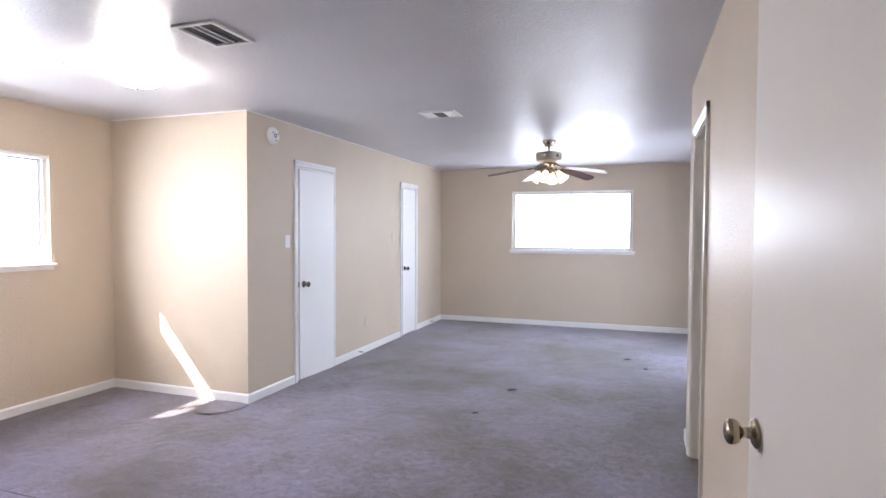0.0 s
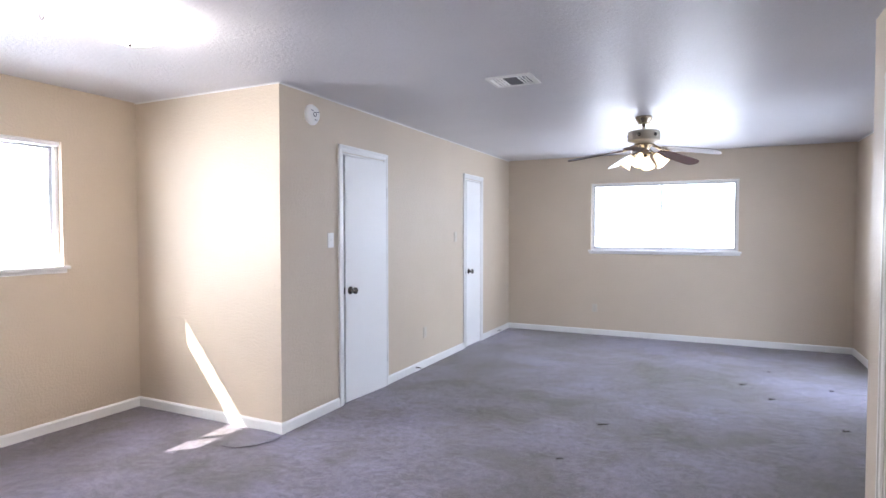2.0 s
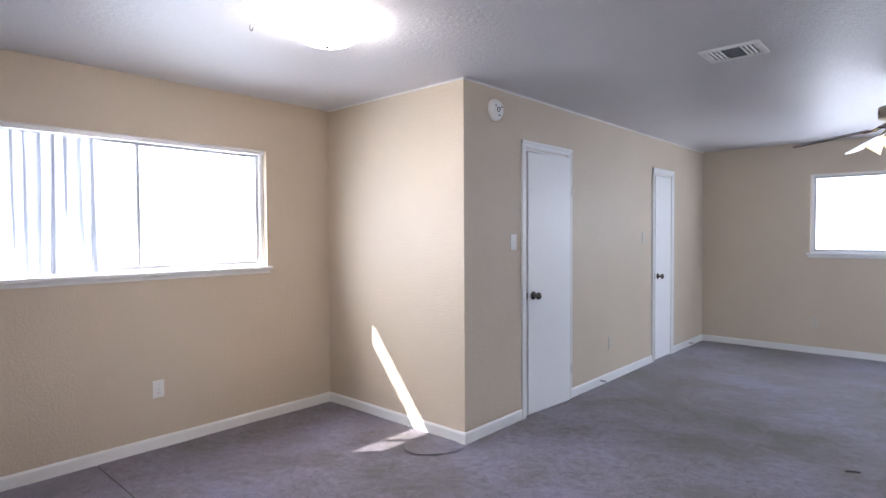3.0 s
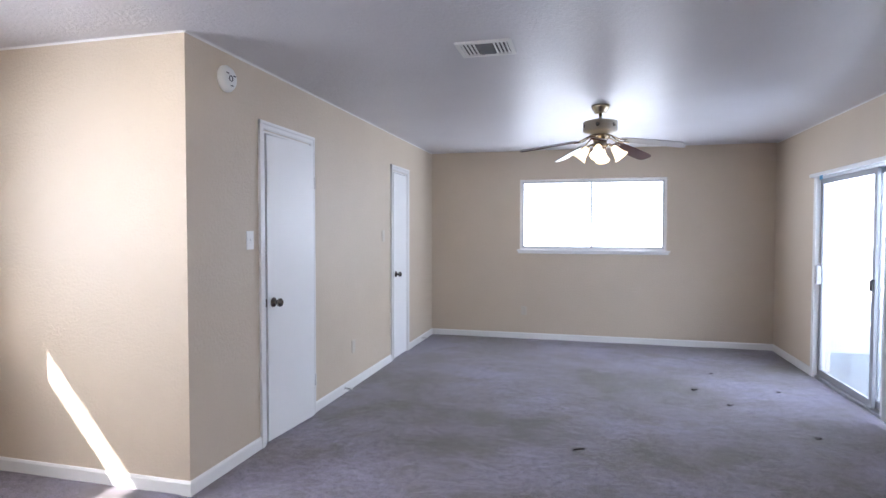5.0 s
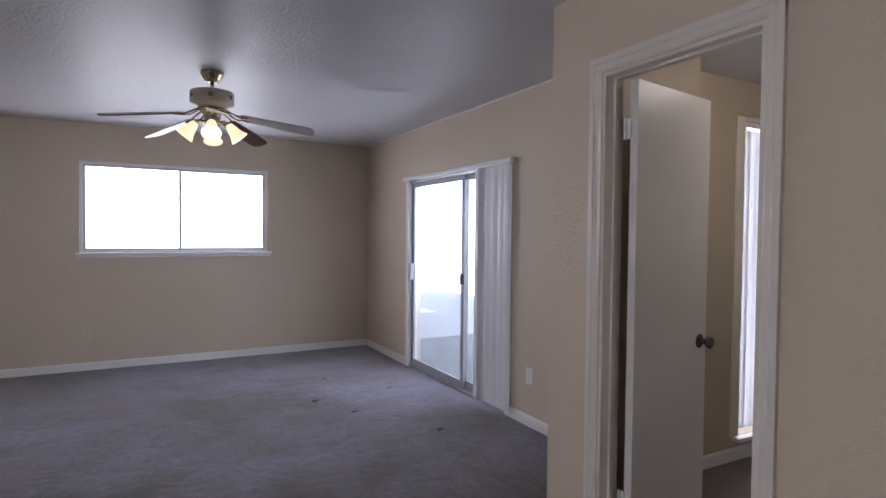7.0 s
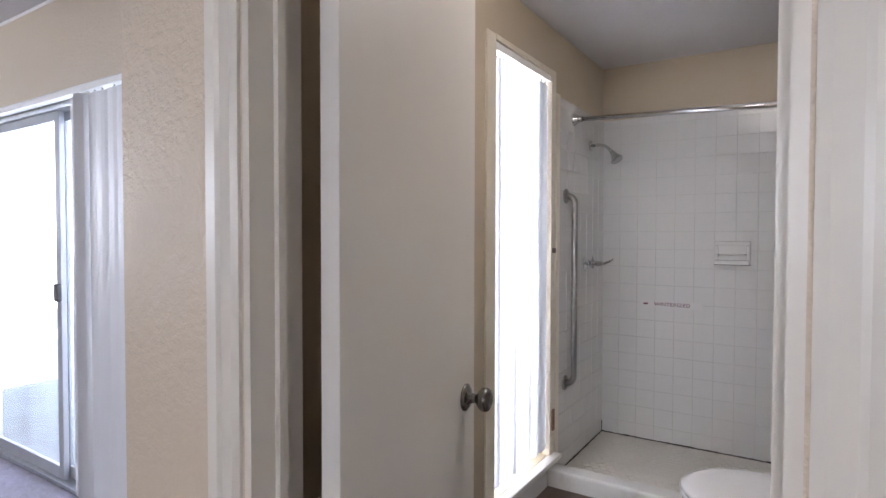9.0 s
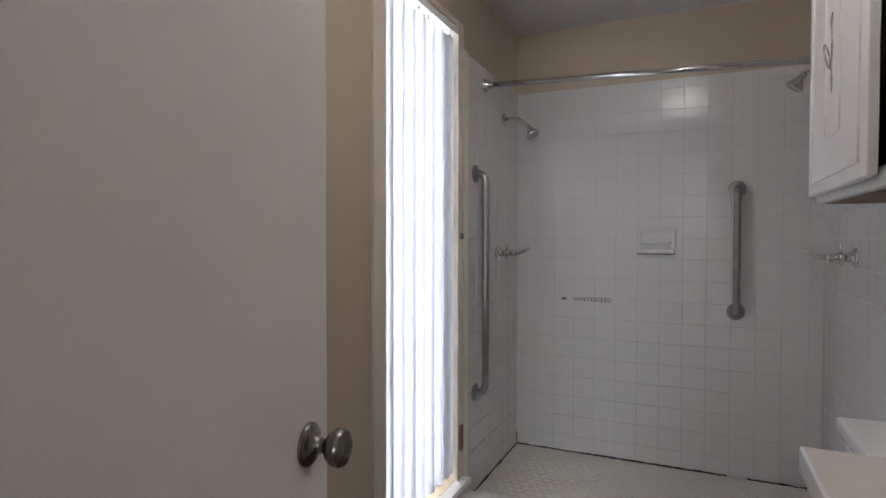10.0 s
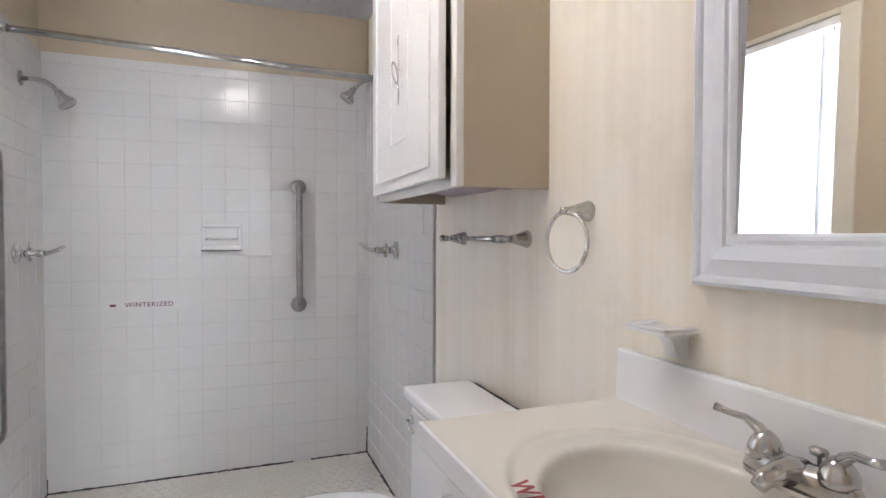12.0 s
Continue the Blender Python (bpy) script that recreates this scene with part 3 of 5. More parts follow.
dome = thing("dome_light", "round white glass flush-mount ceiling light, switched on", "ceiling light")
DOME = (-2.455, 2.945)
part("pan", lathe(bmesh.new(), (*DOME, H), (0, 0, -1), [(0, 0.0), (0, 0.150), (0.018, 0.155), (0.024, 0.150)], 40), PLATE, dome, smooth=True)
part("shade", lathe(bmesh.new(), (*DOME, H - 0.022), (0, 0, -1), [(0, 0.0), (0, 0.165), (0.008, 0.178), (0.022, 0.177), (0.045, 0.160), (0.07, 0.125), (0.088, 0.075), (0.096, 0.03), (0.098, 0.0)], 40), glowing("lit_opal_glass", (1.0, 0.95, 0.88), 24.0), dome, "glowing opal glass bowl", True)
part("finial", lathe(bmesh.new(), (*DOME, H - 0.119), (0, 0, -1), [(0, 0.0), (0, 0.009), (0.006, 0.011), (0.012, 0.006), (0.016, 0.0)], 16), NICKEL, dome, smooth=True)

hook = thing("ceiling_hook", "small bent wire hook in the ceiling", "hook")
part("wire", tube(bmesh.new(), [(-2.755, 2.71, H + 0.003), (-2.755, 2.71, H - 0.02), *arc((-2.74, 2.71, H - 0.022), (-1, 0, 0), (0, 0, -1), 0.015, 0, 170, 6)], 0.002, 6), NICKEL, hook)
bits = thing("ceiling_hook", "small bent wire hook in the ceiling", "hook")
part("wire", tube(bmesh.new(), [(-2.80, 2.735, H + 0.003), (-2.795, 2.73, H - 0.012), (-2.785, 2.725, H - 0.014)], 0.002, 6), NICKEL, bits)

smoke = thing("smoke_detector", "round white plastic smoke detector on the wall", "smoke detector")
part("body", lathe(bmesh.new(), (XL - 0.001, 4.483, 2.279), (1, 0, 0), [(0, 0.0), (0, 0.076), (0.014, 0.076), (0.022, 0.070), (0.034, 0.062), (0.038, 0.05), (0.038, 0.0)], 36), PLATE, smooth=True, parent=smoke)
part("grille", lathe(bmesh.new(), (XL + 0.0365, 4.483, 2.279), (1, 0, 0), [(0, 0.018), (0.004, 0.018), (0.004, 0.013), (0, 0.013)], 20), SLATGREY, smoke)
for dy, dz in ((0.035, 0.02), (-0.03, 0.025), (0.01, -0.04)):
    part("slot", boxed((XL + 0.036, 4.483 + dy - 0.012, 2.279 + dz - 0.003), (XL + 0.0395, 4.483 + dy + 0.012, 2.279 + dz + 0.003)), SLATGREY, smoke)


# ---- ceiling fan ----
FAN = Vector((-0.478, 6.46, 0))
FANBODY = painted("antique_cream_enamel", (0.52, 0.47, 0.38), 0.3, 0.08, 60, 0.03, 0.001)
BLADE = painted("dark_red_brown_blade", (0.085, 0.030, 0.026), 0.3, 0.25, 30, 0.05, 0.001)
# Same blade, with window glare on two of them put into the colour.
BLADE_GLARE = painted("blade_with_window_glare", (0.42, 0.40, 0.40), 0.35, 0.1, 30, 0.05, 0.001)
fan = thing("ceiling_fan", "five-blade ceiling fan with a lit four-shade light kit", "ceiling fan", pose(*FAN, 0, 0, 0))
part("canopy", lathe(bmesh.new(), (0, 0, H), (0, 0, -1), [(0, 0.0), (0, 0.072), (0.012, 0.074), (0.03, 0.066), (0.055, 0.05), (0.066, 0.046), (0.07, 0.02), (0.07, 0)], 32), BRASS, fan, smooth=True)
part("downrod", lathe(bmesh.new(), (0, 0, H - 0.068), (0, 0, -1), [(0, 0.0), (0, 0.013), (0.07, 0.013), (0.07, 0)], 14), BRASS, fan, smooth=True)
part("motor_housing", lathe(bmesh.new(), (0, 0, 2.318), (0, 0, -1), [(0, 0.0), (0, 0.05), (0.004, 0.10), (0.012, 0.132), (0.022, 0.138), (0.09, 0.138), (0.098, 0.132), (0.105, 0.11), (0.115, 0.09), (0.125, 0.0)], 40), FANBODY, fan, smooth=True)
for k in range(6):
    t = radians(60 * k + 20)
    part("vent_medallion", lathe(bmesh.new(), (0.136 * math.cos(t), 0.136 * math.sin(t), 2.265), (math.cos(t), math.sin(t), 0), [(0, 0.016), (0.004, 0.016), (0.006, 0.008), (0.006, 0.0)], 14), NICKEL, fan)
part("switch_housing", lathe(bmesh.new(), (0, 0, 2.195), (0, 0, -1), [(0, 0.0), (0, 0.085), (0.02, 0.075), (0.04, 0.056), (0.075, 0.05), (0.085, 0.06), (0.10, 0.055), (0.115, 0.03), (0.12, 0)], 32), BRASS, fan, smooth=True)
for k in range(5):
    turn = 51 + 72 * k
    r = Matrix.Rotation(radians(turn), 4, "Z") @ Matrix.Translation((0, 0, 2.172)) @ Matrix.Rotation(radians(10), 4, "Y") @ Matrix.Rotation(radians(-13), 4, "X")
    out = [(0.19, -0.045), (0.24, -0.052), (0.45, -0.062), (0.60, -0.064), (0.645, -0.058), (0.665, -0.040), (0.672, 0.0), (0.665, 0.040), (0.645, 0.058), (0.60, 0.064), (0.45, 0.062), (0.24, 0.052), (0.19, 0.045)]
    bl = part("blade", slab_outline(bmesh.new(), [r @ Vector((x, y, 0)) for x, y in out], r.to_3x3() @ Vector((0, 0, 0.007))), BLADE_GLARE if k in (1, 4) else BLADE, fan)
    bm = bmesh.new()
    for sgn in (-1, 1):
        tube(bm, [r @ Vector((x, sgn * y, z)) for x, y, z in ((0.085, 0.012, 0.03), (0.12, 0.035, 0.012), (0.16, 0.04, -0.003), (0.20, 0.022, -0.006), (0.235, 0.03, -0.005))], 0.006, 8)
    part("blade_iron", bm, BRASS, bl, "brass blade bracket")
SHADE = glowing("lit_frosted_tulip", (1.0, 0.80, 0.46), 0.55)
BULB = glowing("lit_bulb", (1.0, 0.90, 0.72), 6.0)
for k in range(4):
    t = radians(-98 + 90 * k)
    o = Vector((math.cos(t), math.sin(t), 0))
    arm = part("light_arm", tube(bmesh.new(), [o * 0.04 + Vector((0, 0, 2.11)), o * 0.075 + Vector((0, 0, 2.118)), o * 0.095 + Vector((0, 0, 2.105)), o * 0.105 + Vector((0, 0, 2.085))], 0.009, 10), BRASS, fan, smooth=True)
    way = (o * 0.62 + Vector((0, 0, -0.78))).normalized()
    base = o * 0.100 + Vector((0, 0, 2.098))
    prof = [(0, 0.018), (0.012, 0.026), (0.035, 0.032), (0.07, 0.040), (0.10, 0.053), (0.115, 0.062), (0.113, 0.060), (0.098, 0.050), (0.07, 0.037), (0.035, 0.029), (0.012, 0.022)]
    part("lamp_shade", lathe(bmesh.new(), base, way, prof, 24), SHADE, arm, "frosted tulip glass shade", True)
    part("bulb", lathe(bmesh.new(), base + way * 0.02, way, [(0, 0.0), (0, 0.012), (0.02, 0.016), (0.045, 0.027), (0.062, 0.026), (0.075, 0.014), (0.079, 0.0)], 18), BULB, arm, "glowing bulb", True)
for dx, zz in ((0.028, 1.985), (-0.022, 2.0)):
    part("pull_chain", tube(bmesh.new(), [(dx, 0.03, 2.08), (dx, 0.03, zz)], 0.0015, 6), BRASS, fan)


# ---- wall plates ----
def wall_plate(name, label, place, out, wide=0.072, high=0.115, kind="outlet", PLATE=PLATE):
    """A cover plate. place: centre on the wall; out: its normal."""
    o = Vector(out)
    s = Vector((-o.y, o.x, 0))
    th = thing(name, label, "outlet" if kind == "outlet" else "light switch")
    c = Vector(place)
    put = lambda ds, dz, d0, w, h, d1: (c + s * (ds - w / 2) + Vector((0, 0, dz - h / 2)) + o * d0, c + s * (ds + w / 2) + Vector((0, 0, dz + h / 2)) + o * d1)
    part("plate", boxed(*put(0, 0, -0.001, wide, high, 0.006), 0.0022), PLATE, th)
    if kind == "outlet":
        for dz in (-0.028, 0.028):
            so = part("socket", lathe(bmesh.new(), c + Vector((0, 0, dz)) + o * 0.0055, out, [(0, 0.0165), (0.0025, 0.0165), (0.0025, 0)], 20), PLATE, th)
            for ds in (-0.006, 0.006):
                part("slot", boxed(*put(ds, dz + 0.003, 0.0075, 0.002, 0.008, 0.0085)), SLOT, so)
        part("screw", lathe(bmesh.new(), c + o * 0.0055, out, [(0, 0.003), (0.0015, 0.003), (0.0015, 0)], 10), NICKEL, th)
    else:
        for ds in ((0,) if wide < 0.09 else (-0.023, 0.023)):
            part("toggle", boxed(*put(ds, 0.003, 0.005, 0.008, 0.016, 0.011), 0.002), PLATE, th)
            for dz in (-0.03, 0.03):
                part("screw", lathe(bmesh.new(), c + s * ds + Vector((0, 0, dz)) + o * 0.0055, out, [(0, 0.0026), (0.001, 0.0026), (0.001, 0)], 10), PLATE, th)
    return th


wall_plate("light_switch", "white toggle light switch beside the closet door", (XL, 4.708, 1.346), (1, 0, 0), kind="switch")
wall_plate("light_switch", "beige painted-over switch beside the far closet door", (XL, 7.07, 1.353), (1, 0, 0), kind="switch", PLATE=PLATEB)
wall_plate("light_switch", "double toggle switch plate near the entrance door", (XB, 2.035, 1.40), (-1, 0, 0), wide=0.115, kind="switch", PLATE=PLATEB)
wall_plate("outlet", "white duplex outlet below the window", (XW, 2.757, 0.394), (1, 0, 0))
wall_plate("outlet", "beige duplex outlet between the closet doors", (XL, 6.30, 0.365), (1, 0, 0), PLATE=PLATEB)
wall_plate("outlet", "beige duplex outlet under the far window", (-1.36, YF, 0.365), (0, -1, 0), PLATE=PLATEB)
wall_plate("outlet", "white duplex outlet beside the patio door", (XR, 5.681, 0.363), (-1, 0, 0))


def door_stop(x, y, label):
    th = thing("door_stop", label, "door stop")
    part("spring", tube(bmesh.new(), [(x + 0.001 + 0.06 * k / 60, y + 0.006 * math.cos(k * 0.9), 0.045 + 0.006 * math.sin(k * 0.9)) for k in range(61)], 0.0016, 5), NICKEL, th)
    part("tip", lathe(bmesh.new(), (x + 0.06, y, 0.045), (1, 0, 0), [(0, 0.0), (0, 0.008), (0.012, 0.008), (0.014, 0)], 12), PLATE, th)


door_stop(XL + 0.012, 6.08, "spring door stop on the baseboard")
door_stop(XL + 0.012, 8.45, "spring door stop on the baseboard by the corner")

# ---- outside ----
CONCRETE = painted("patio_concrete", (0.66, 0.66, 0.66), 0.8, 0.08, 30, 0.3, 0.004)
DRYGRASS = painted("dry_ground", (0.42, 0.38, 0.28), 0.9, 0.2, 20, 0.5, 0.02)
STUCCO = painted("pale_stucco", (0.62, 0.58, 0.52), 0.85, 0.06, 60, 0.4, 0.004)
structure(link_mesh("ground", boxed((-400, -400, -0.4), (400, 400, -0.21)), DRYGRASS), "dry pale ground around the house", "ground")
structure(link_mesh("patio", boxed((XR + 0.145, YN + 0.145, -0.205), (5.6, 34, -0.03)), CONCRETE), "grey shaded concrete patio slab", "patio")
structure(link_mesh("shading_eave", boxed((XW - 0.78, YS - 0.8, 2.30), (XW - 0.145, YF + 0.8, 2.42)), STUCCO), "painted roof overhang", "eave")
# Out-of-view slab, added only to keep the sun off the patio.
structure(link_mesh("shading_eave", boxed((XR + 0.145, YN + 0.145, 2.46), (4.4, 12.1, 2.58)), STUCCO), "unseen slab added over the patio to cast its shade", "eave")

# Added fence: a bright backdrop that throws sunlight back at the patio door.
FENCE = painted("pale_fence_board", (0.66, 0.62, 0.55), 0.8, 0.1, 30, 0.3, 0.004)
fence = thing("fence", "pale board fence added beyond the patio to bounce sunlight", "fence")
board = boxed((-0.009, 0, 0), (0.009, 0.135, 1.8), 0.004)
first = part("board", board, FENCE, fence)
first.location = (8.2, 2.0, -0.21)
for k in range(1, 280):
    b = new("board", first.data)
    b.parent, b.location = fence, (8.2, 2.0 + 0.142 * k, -0.21 - 0.01 * (k % 3))
for z in (0.25, 1.25):
    part("rail", boxed((8.209, 2.0, z - 0.04), (8.25, 41.9, z + 0.04)), FENCE, fence)


# ---- bathroom: shower ----
TILE = painted("white_glazed_tile", (0.645, 0.635, 0.62), 0.16, 0.03, 12, 0.03, 0.001, 0.32)
GROUT = painted("grey_grout", (0.56, 0.545, 0.52), 0.8, 0.05, 60, 0.3, 0.002, dirt=0.25)
MOULD_SHADE = painted("black_mould_caulk_shade", (0.035, 0.03, 0.026), 0.8, 0.3, 60, 0.3, 0.002)
PORCELAIN = painted("white_porcelain", (0.82, 0.82, 0.83), 0.12, 0.02, 20, 0.0)
MARBLE = painted("cultured_marble", (0.71, 0.68, 0.625), 0.14, 0.03, 20, 0.0)
SATIN = metal("satin_nickel", (0.56, 0.54, 0.51), 0.26)
VINYL = painted("brown_vinyl_floor", (0.16, 0.12, 0.095), 0.45, 0.15, 40, 0.1, 0.002)

TZ = 2.0          # top of the tile
TS, TN = 2.765, 3.065   # where the tile starts on the vanity wall and on the window wall
FZ = 0.022          # shower floor
structure(link_mesh("floor_bath", boxed((XI - 0.1, YV, -0.010), (2.935, YN, 0.0)), VINYL), "brown vinyl bathroom floor", "floor")
structure(link_mesh("floor_shower", boxed((3.03, YV, -0.010), (XE, YN, FZ - 0.004)), GROUT), "grouted shower floor", "floor")

# tile backing with grout, then single tiles a little proud of it
pitch, gap = 0.1085, 0.0018
tile_mesh = None


def tile_wall(name, label, origin, along, out, length, height):
    """Tiles on a grout bed. origin: bottom corner on the wall; along, out: unit ways."""
    global tile_mesh
    o, a, n = Vector(origin), Vector(along), Vector(out)
    lo, hi = o, o + a * length + n * 0.0094 + Vector((0, 0, height))
    bed = structure(link_mesh(name, boxed(lo, hi), GROUT), label, "tile wall")
    if tile_mesh is None:
        bm = boxed((0, 0, 0), (pitch - gap, 0.006, pitch - gap), 0.0014)
        me = bpy.data.meshes.new("tile")
        bmesh.ops.recalc_face_normals(bm, faces=bm.faces)
        bm.to_mesh(me)
        bm.free()
        me.materials.append(TILE)
        tile_mesh = me
    turn = Matrix((a, n, Vector((0, 0, 1)))).transposed()
    cols, rows = math.ceil(length / pitch - 0.05), math.ceil(height / pitch - 0.05)
    for i in range(cols):
        for j in range(rows):
            w = min(pitch, length - i * pitch) / pitch
            h = min(pitch, height - j * pitch) / pitch
            t = new("tile", tile_mesh)
            t.parent = bed
            jig = Matrix.Rotation(radians(rng.uniform(-0.4, 0.4)), 3, "Z") @ Matrix.Rotation(radians(rng.uniform(-0.3, 0.3)), 3, "X")
            t.matrix_basis = Matrix.Translation(o + a * (i * pitch + gap / 2) + n * (0.0055 + rng.uniform(0, 0.0007)) + Vector((0, 0, j * pitch + gap / 2))) @ (turn @ jig).to_4x4() @ Matrix.Diagonal((w, 1, h, 1))
    return bed


rod_x = 3.268


def flange_tube(th, name, pts, r, material, label=""):
    return part(name, tube(bmesh.new(), pts, r, 14), material, th, label, True)


def grab_bar(label, z0, z1, wall, out, r=0.0165, stand=0.052):
    """An upright grab bar with bent ends and round flanges. wall: (x, y) on the wall; out: normal."""
    th = thing("grab_bar", label, "grab bar", group="shower grab bars")
    o, up = Vector(out), Vector((0, 0, 1))
    w0, w1 = Vector((*wall, z0)), Vector((*wall, z1))
    k = 0.04
    pts = [w0 + o * 0.002, *arc(w0 + o * (stand - k) + up * k, -up, o, k, 0, 90, 6), *arc(w1 + o * (stand - k) - up * k, o, up, k, 0, 90, 6), w1 + o * 0.002]
    part("bar", tube(bmesh.new(), pts, r, 16), STEEL, th, smooth=True)
    for w in (w0, w1):
        part("flange", lathe(bmesh.new(), w - o * 0.001, out, [(0, 0.0), (0, 0.040), (0.006, 0.040), (0.010, 0.036), (0.012, 0.020), (0.012, 0.0)], 24), STEEL, th, smooth=True)
    return th


FACE_N, FACE_E, FACE_S = YN - 0.0125, XE - 0.0125, YV + 0.0125
grab_bar("long brushed steel grab bar on the shower tile", 0.483, 1.489, (3.155, FACE_N), (0, -1, 0))
grab_bar("short brushed steel grab bar on the shower end wall", 0.836, 1.434, (FACE_E, 3.490), (-1, 0, 0))

rod = thing("shower_rod", "chrome shower curtain rod with bell flanges", "curtain rod")
a, b = Vector((rod_x, FACE_N, 1.917)), Vector((rod_x, FACE_S, 1.866))
part("rod", tube(bmesh.new(), [a, a.lerp(b, 0.4), a.lerp(b, 0.401), b], [0.0125, 0.0125, 0.0138, 0.0138], 16), CHROME, rod, smooth=True)
for p, w in ((a, (0, -1, 0)), (b, (0, 1, 0))):
    part("flange", lathe(bmesh.new(), p, w, [(0, 0.0), (0, 0.034), (0.006, 0.034), (0.016, 0.026), (0.034, 0.018), (0.05, 0.016), (0.05, 0.0)], 24), CHROME, rod, smooth=True)


def shower_head(label, wall, out, slant):
    th = thing("wall_shower", label, "shower head")
    w, o, s = Vector(wall), Vector(out), Vector(slant)
    part("flange", lathe(bmesh.new(), w, out, [(0, 0), (0, 0.030), (0.004, 0.030), (0.010, 0.014), (0.012, 0)], 20), CHROME, th, smooth=True)
    path = [w, w + o * 0.05 + Vector((0, 0, 0.002)), w + o * 0.085 + s * 0.2 + Vector((0, 0, -0.006)), w + o * 0.115 + s * 0.5 + Vector((0, 0, -0.028)), w + o * 0.140 + s * 0.8 + Vector((0, 0, -0.055))]
    part("arm", tube(bmesh.new(), path, 0.0095, 12), CHROME, th, smooth=True)
    way = (o * 0.55 + s * 3 + Vector((0, 0, -0.8))).normalized()
    part("head", lathe(bmesh.new(), path[-1] - way * 0.008, way, [(0, 0), (0, 0.013), (0.012, 0.017), (0.02, 0.014), (0.03, 0.020), (0.055, 0.036), (0.062, 0.037), (0.066, 0.033), (0.064, 0)], 24), CHROME, th, smooth=True)
    return th


def valve(label, wall, out, side):
    th = thing("shower_valve", label, "shower valve")
    w, o, s = Vector(wall), Vector(out), Vector(side)
    part("escutcheon", lathe(bmesh.new(), w, out, [(0, 0), (0, 0.038), (0.005, 0.038), (0.010, 0.032), (0.013, 0.018), (0.035, 0.015), (0.038, 0.021), (0.050, 0.023), (0.058, 0.018), (0.066, 0.013), (0.085, 0.016), (0.095, 0.014), (0.098, 0)], 24), CHROME, th, smooth=True)
    h = w + o * 0.085
    part("lever", tube(bmesh.new(), [h, h + o * 0.03 + Vector((0, 0, 0.002)), h + o * 0.055 + Vector((0, 0, 0.012)), h + o * 0.080 + Vector((0, 0, 0.028))], [0.011, 0.0085, 0.007, 0.0055], 12), CHROME, th, smooth=True)
    part("diverter", tube(bmesh.new(), [w + o * 0.052, w + o * 0.052 + s * 0.02 + Vector((0, 0, 0.03)), w + o * 0.056 + s * 0.024 + Vector((0, 0, 0.045))], 0.004, 8), CHROME, th, smooth=True)
    part("drip_stem", lathe(bmesh.new(), w + o * 0.048, (0, 0, -1), [(0, 0), (0, 0.008), (0.030, 0.007), (0.032, 0)], 12), CHROME, th, smooth=True)
    return th


shower_head("chrome shower head on a bent arm, window side", (3.559, FACE_N, 1.812), (0, -1, 0), (-0.04, 0, 0))
shower_head("chrome shower head on a bent arm, vanity side", (3.50, FACE_S, 1.925), (0, 1, 0), (0.0, 0, 0))
valve("chrome lever shower valve on the tile below the shower head", (3.477, FACE_N, 1.116), (0, -1, 0), (-1, 0, 0))
valve("chrome lever shower valve on the opposite tile", (3.241, FACE_S, 1.125), (0, 1, 0), (-1, 0, 0))

dish = thing("tile_soap_dish", "white ceramic soap dish set in the shower tile", "soap dish")
x, y0, y1, z0, z1 = FACE_E, 3.764, 3.947, 1.12, 1.247
for c, d in (((x - 0.012, y0, z1 - 0.022), (x + 0.004, y1, z1)), ((x - 0.012, y0, z0), (x + 0.004, y0 + 0.02, z1 - 0.022)), ((x - 0.012, y1 - 0.02, z0), (x + 0.004, y1, z1 - 0.022))):
    part("rim", boxed(c, d, 0.005), TILE, dish)
part("back", boxed((x - 0.004, y0 + 0.02, z0 + 0.02), (x + 0.003, y1 - 0.02, z1 - 0.022)), TILE, dish)
part("tray", boxed((x - 0.045, y0 + 0.004, z0 - 0.004), (x + 0.003, y1 - 0.004, z0 + 0.020), 0.006), TILE, dish)
part("grime", tube(bmesh.new(), [(x + 0.001, y0 - 0.002 + 0.0187 * k, z0 - 0.005 - 0.001 * (k % 2)) for k in range(11)], [0.0025 + 0.0015 * ((k * 7) % 3) for k in range(11)], 6), MOULD_SHADE, dish, "dark grime under the dish")
part("grip_bar", tube(bmesh.new(), [(x - 0.010, y0 + 0.022, z0 + 0.05), (x - 0.022, y0 + 0.03, z0 + 0.05), (x - 0.022, y1 - 0.03, z0 + 0.05), (x - 0.010, y1 - 0.022, z0 + 0.05)], 0.006, 10), TILE, dish, smooth=True)


def lettering(name, text, size, m, material, parent, weight=0.0):
    cu = bpy.data.curves.new(name, "FONT")
    cu.body, cu.size, cu.extrude, cu.offset, cu.space_character = text, size, 0.0002, weight, 1.15
    tmp = bpy.data.objects.new(name, cu)
    scene.collection.objects.link(tmp)
    me = bpy.data.meshes.new_from_object(tmp)
    bpy.data.objects.remove(tmp)
    me.materials.clear()
    me.materials.append(material)
    ob = new(name, me)
    ob.parent, ob.matrix_basis = parent, m
    return ob


RED = painted("red_print", (0.30, 0.035, 0.04), 0.6, 0.05, 50, 0.0)
DARKRED = painted("dark_red_print", (0.15, 0.03, 0.05), 0.6, 0.05, 50, 0.0)
TAPE = painted("white_tape", (0.625, 0.615, 0.605), 0.3, 0.02, 50, 0.0)
tape = thing("notice_tape", "white tape with dark red WINTERIZED lettering on the tile", "tape")
xt = FACE_E - 0.0012
part("strip", boxed((xt, 4.005, 0.842), (xt + 0.0012, 4.36, 0.884)), TAPE, tape)
wall_turn = Matrix(((0, 0, -1), (-1, 0, 0), (0, 1, 0))).to_4x4()
lettering("lettering", "WINTERIZED", 0.031, Matrix.Translation((xt - 0.0008, 4.277, 0.853)) @ wall_turn, DARKRED, tape, 0.0004)
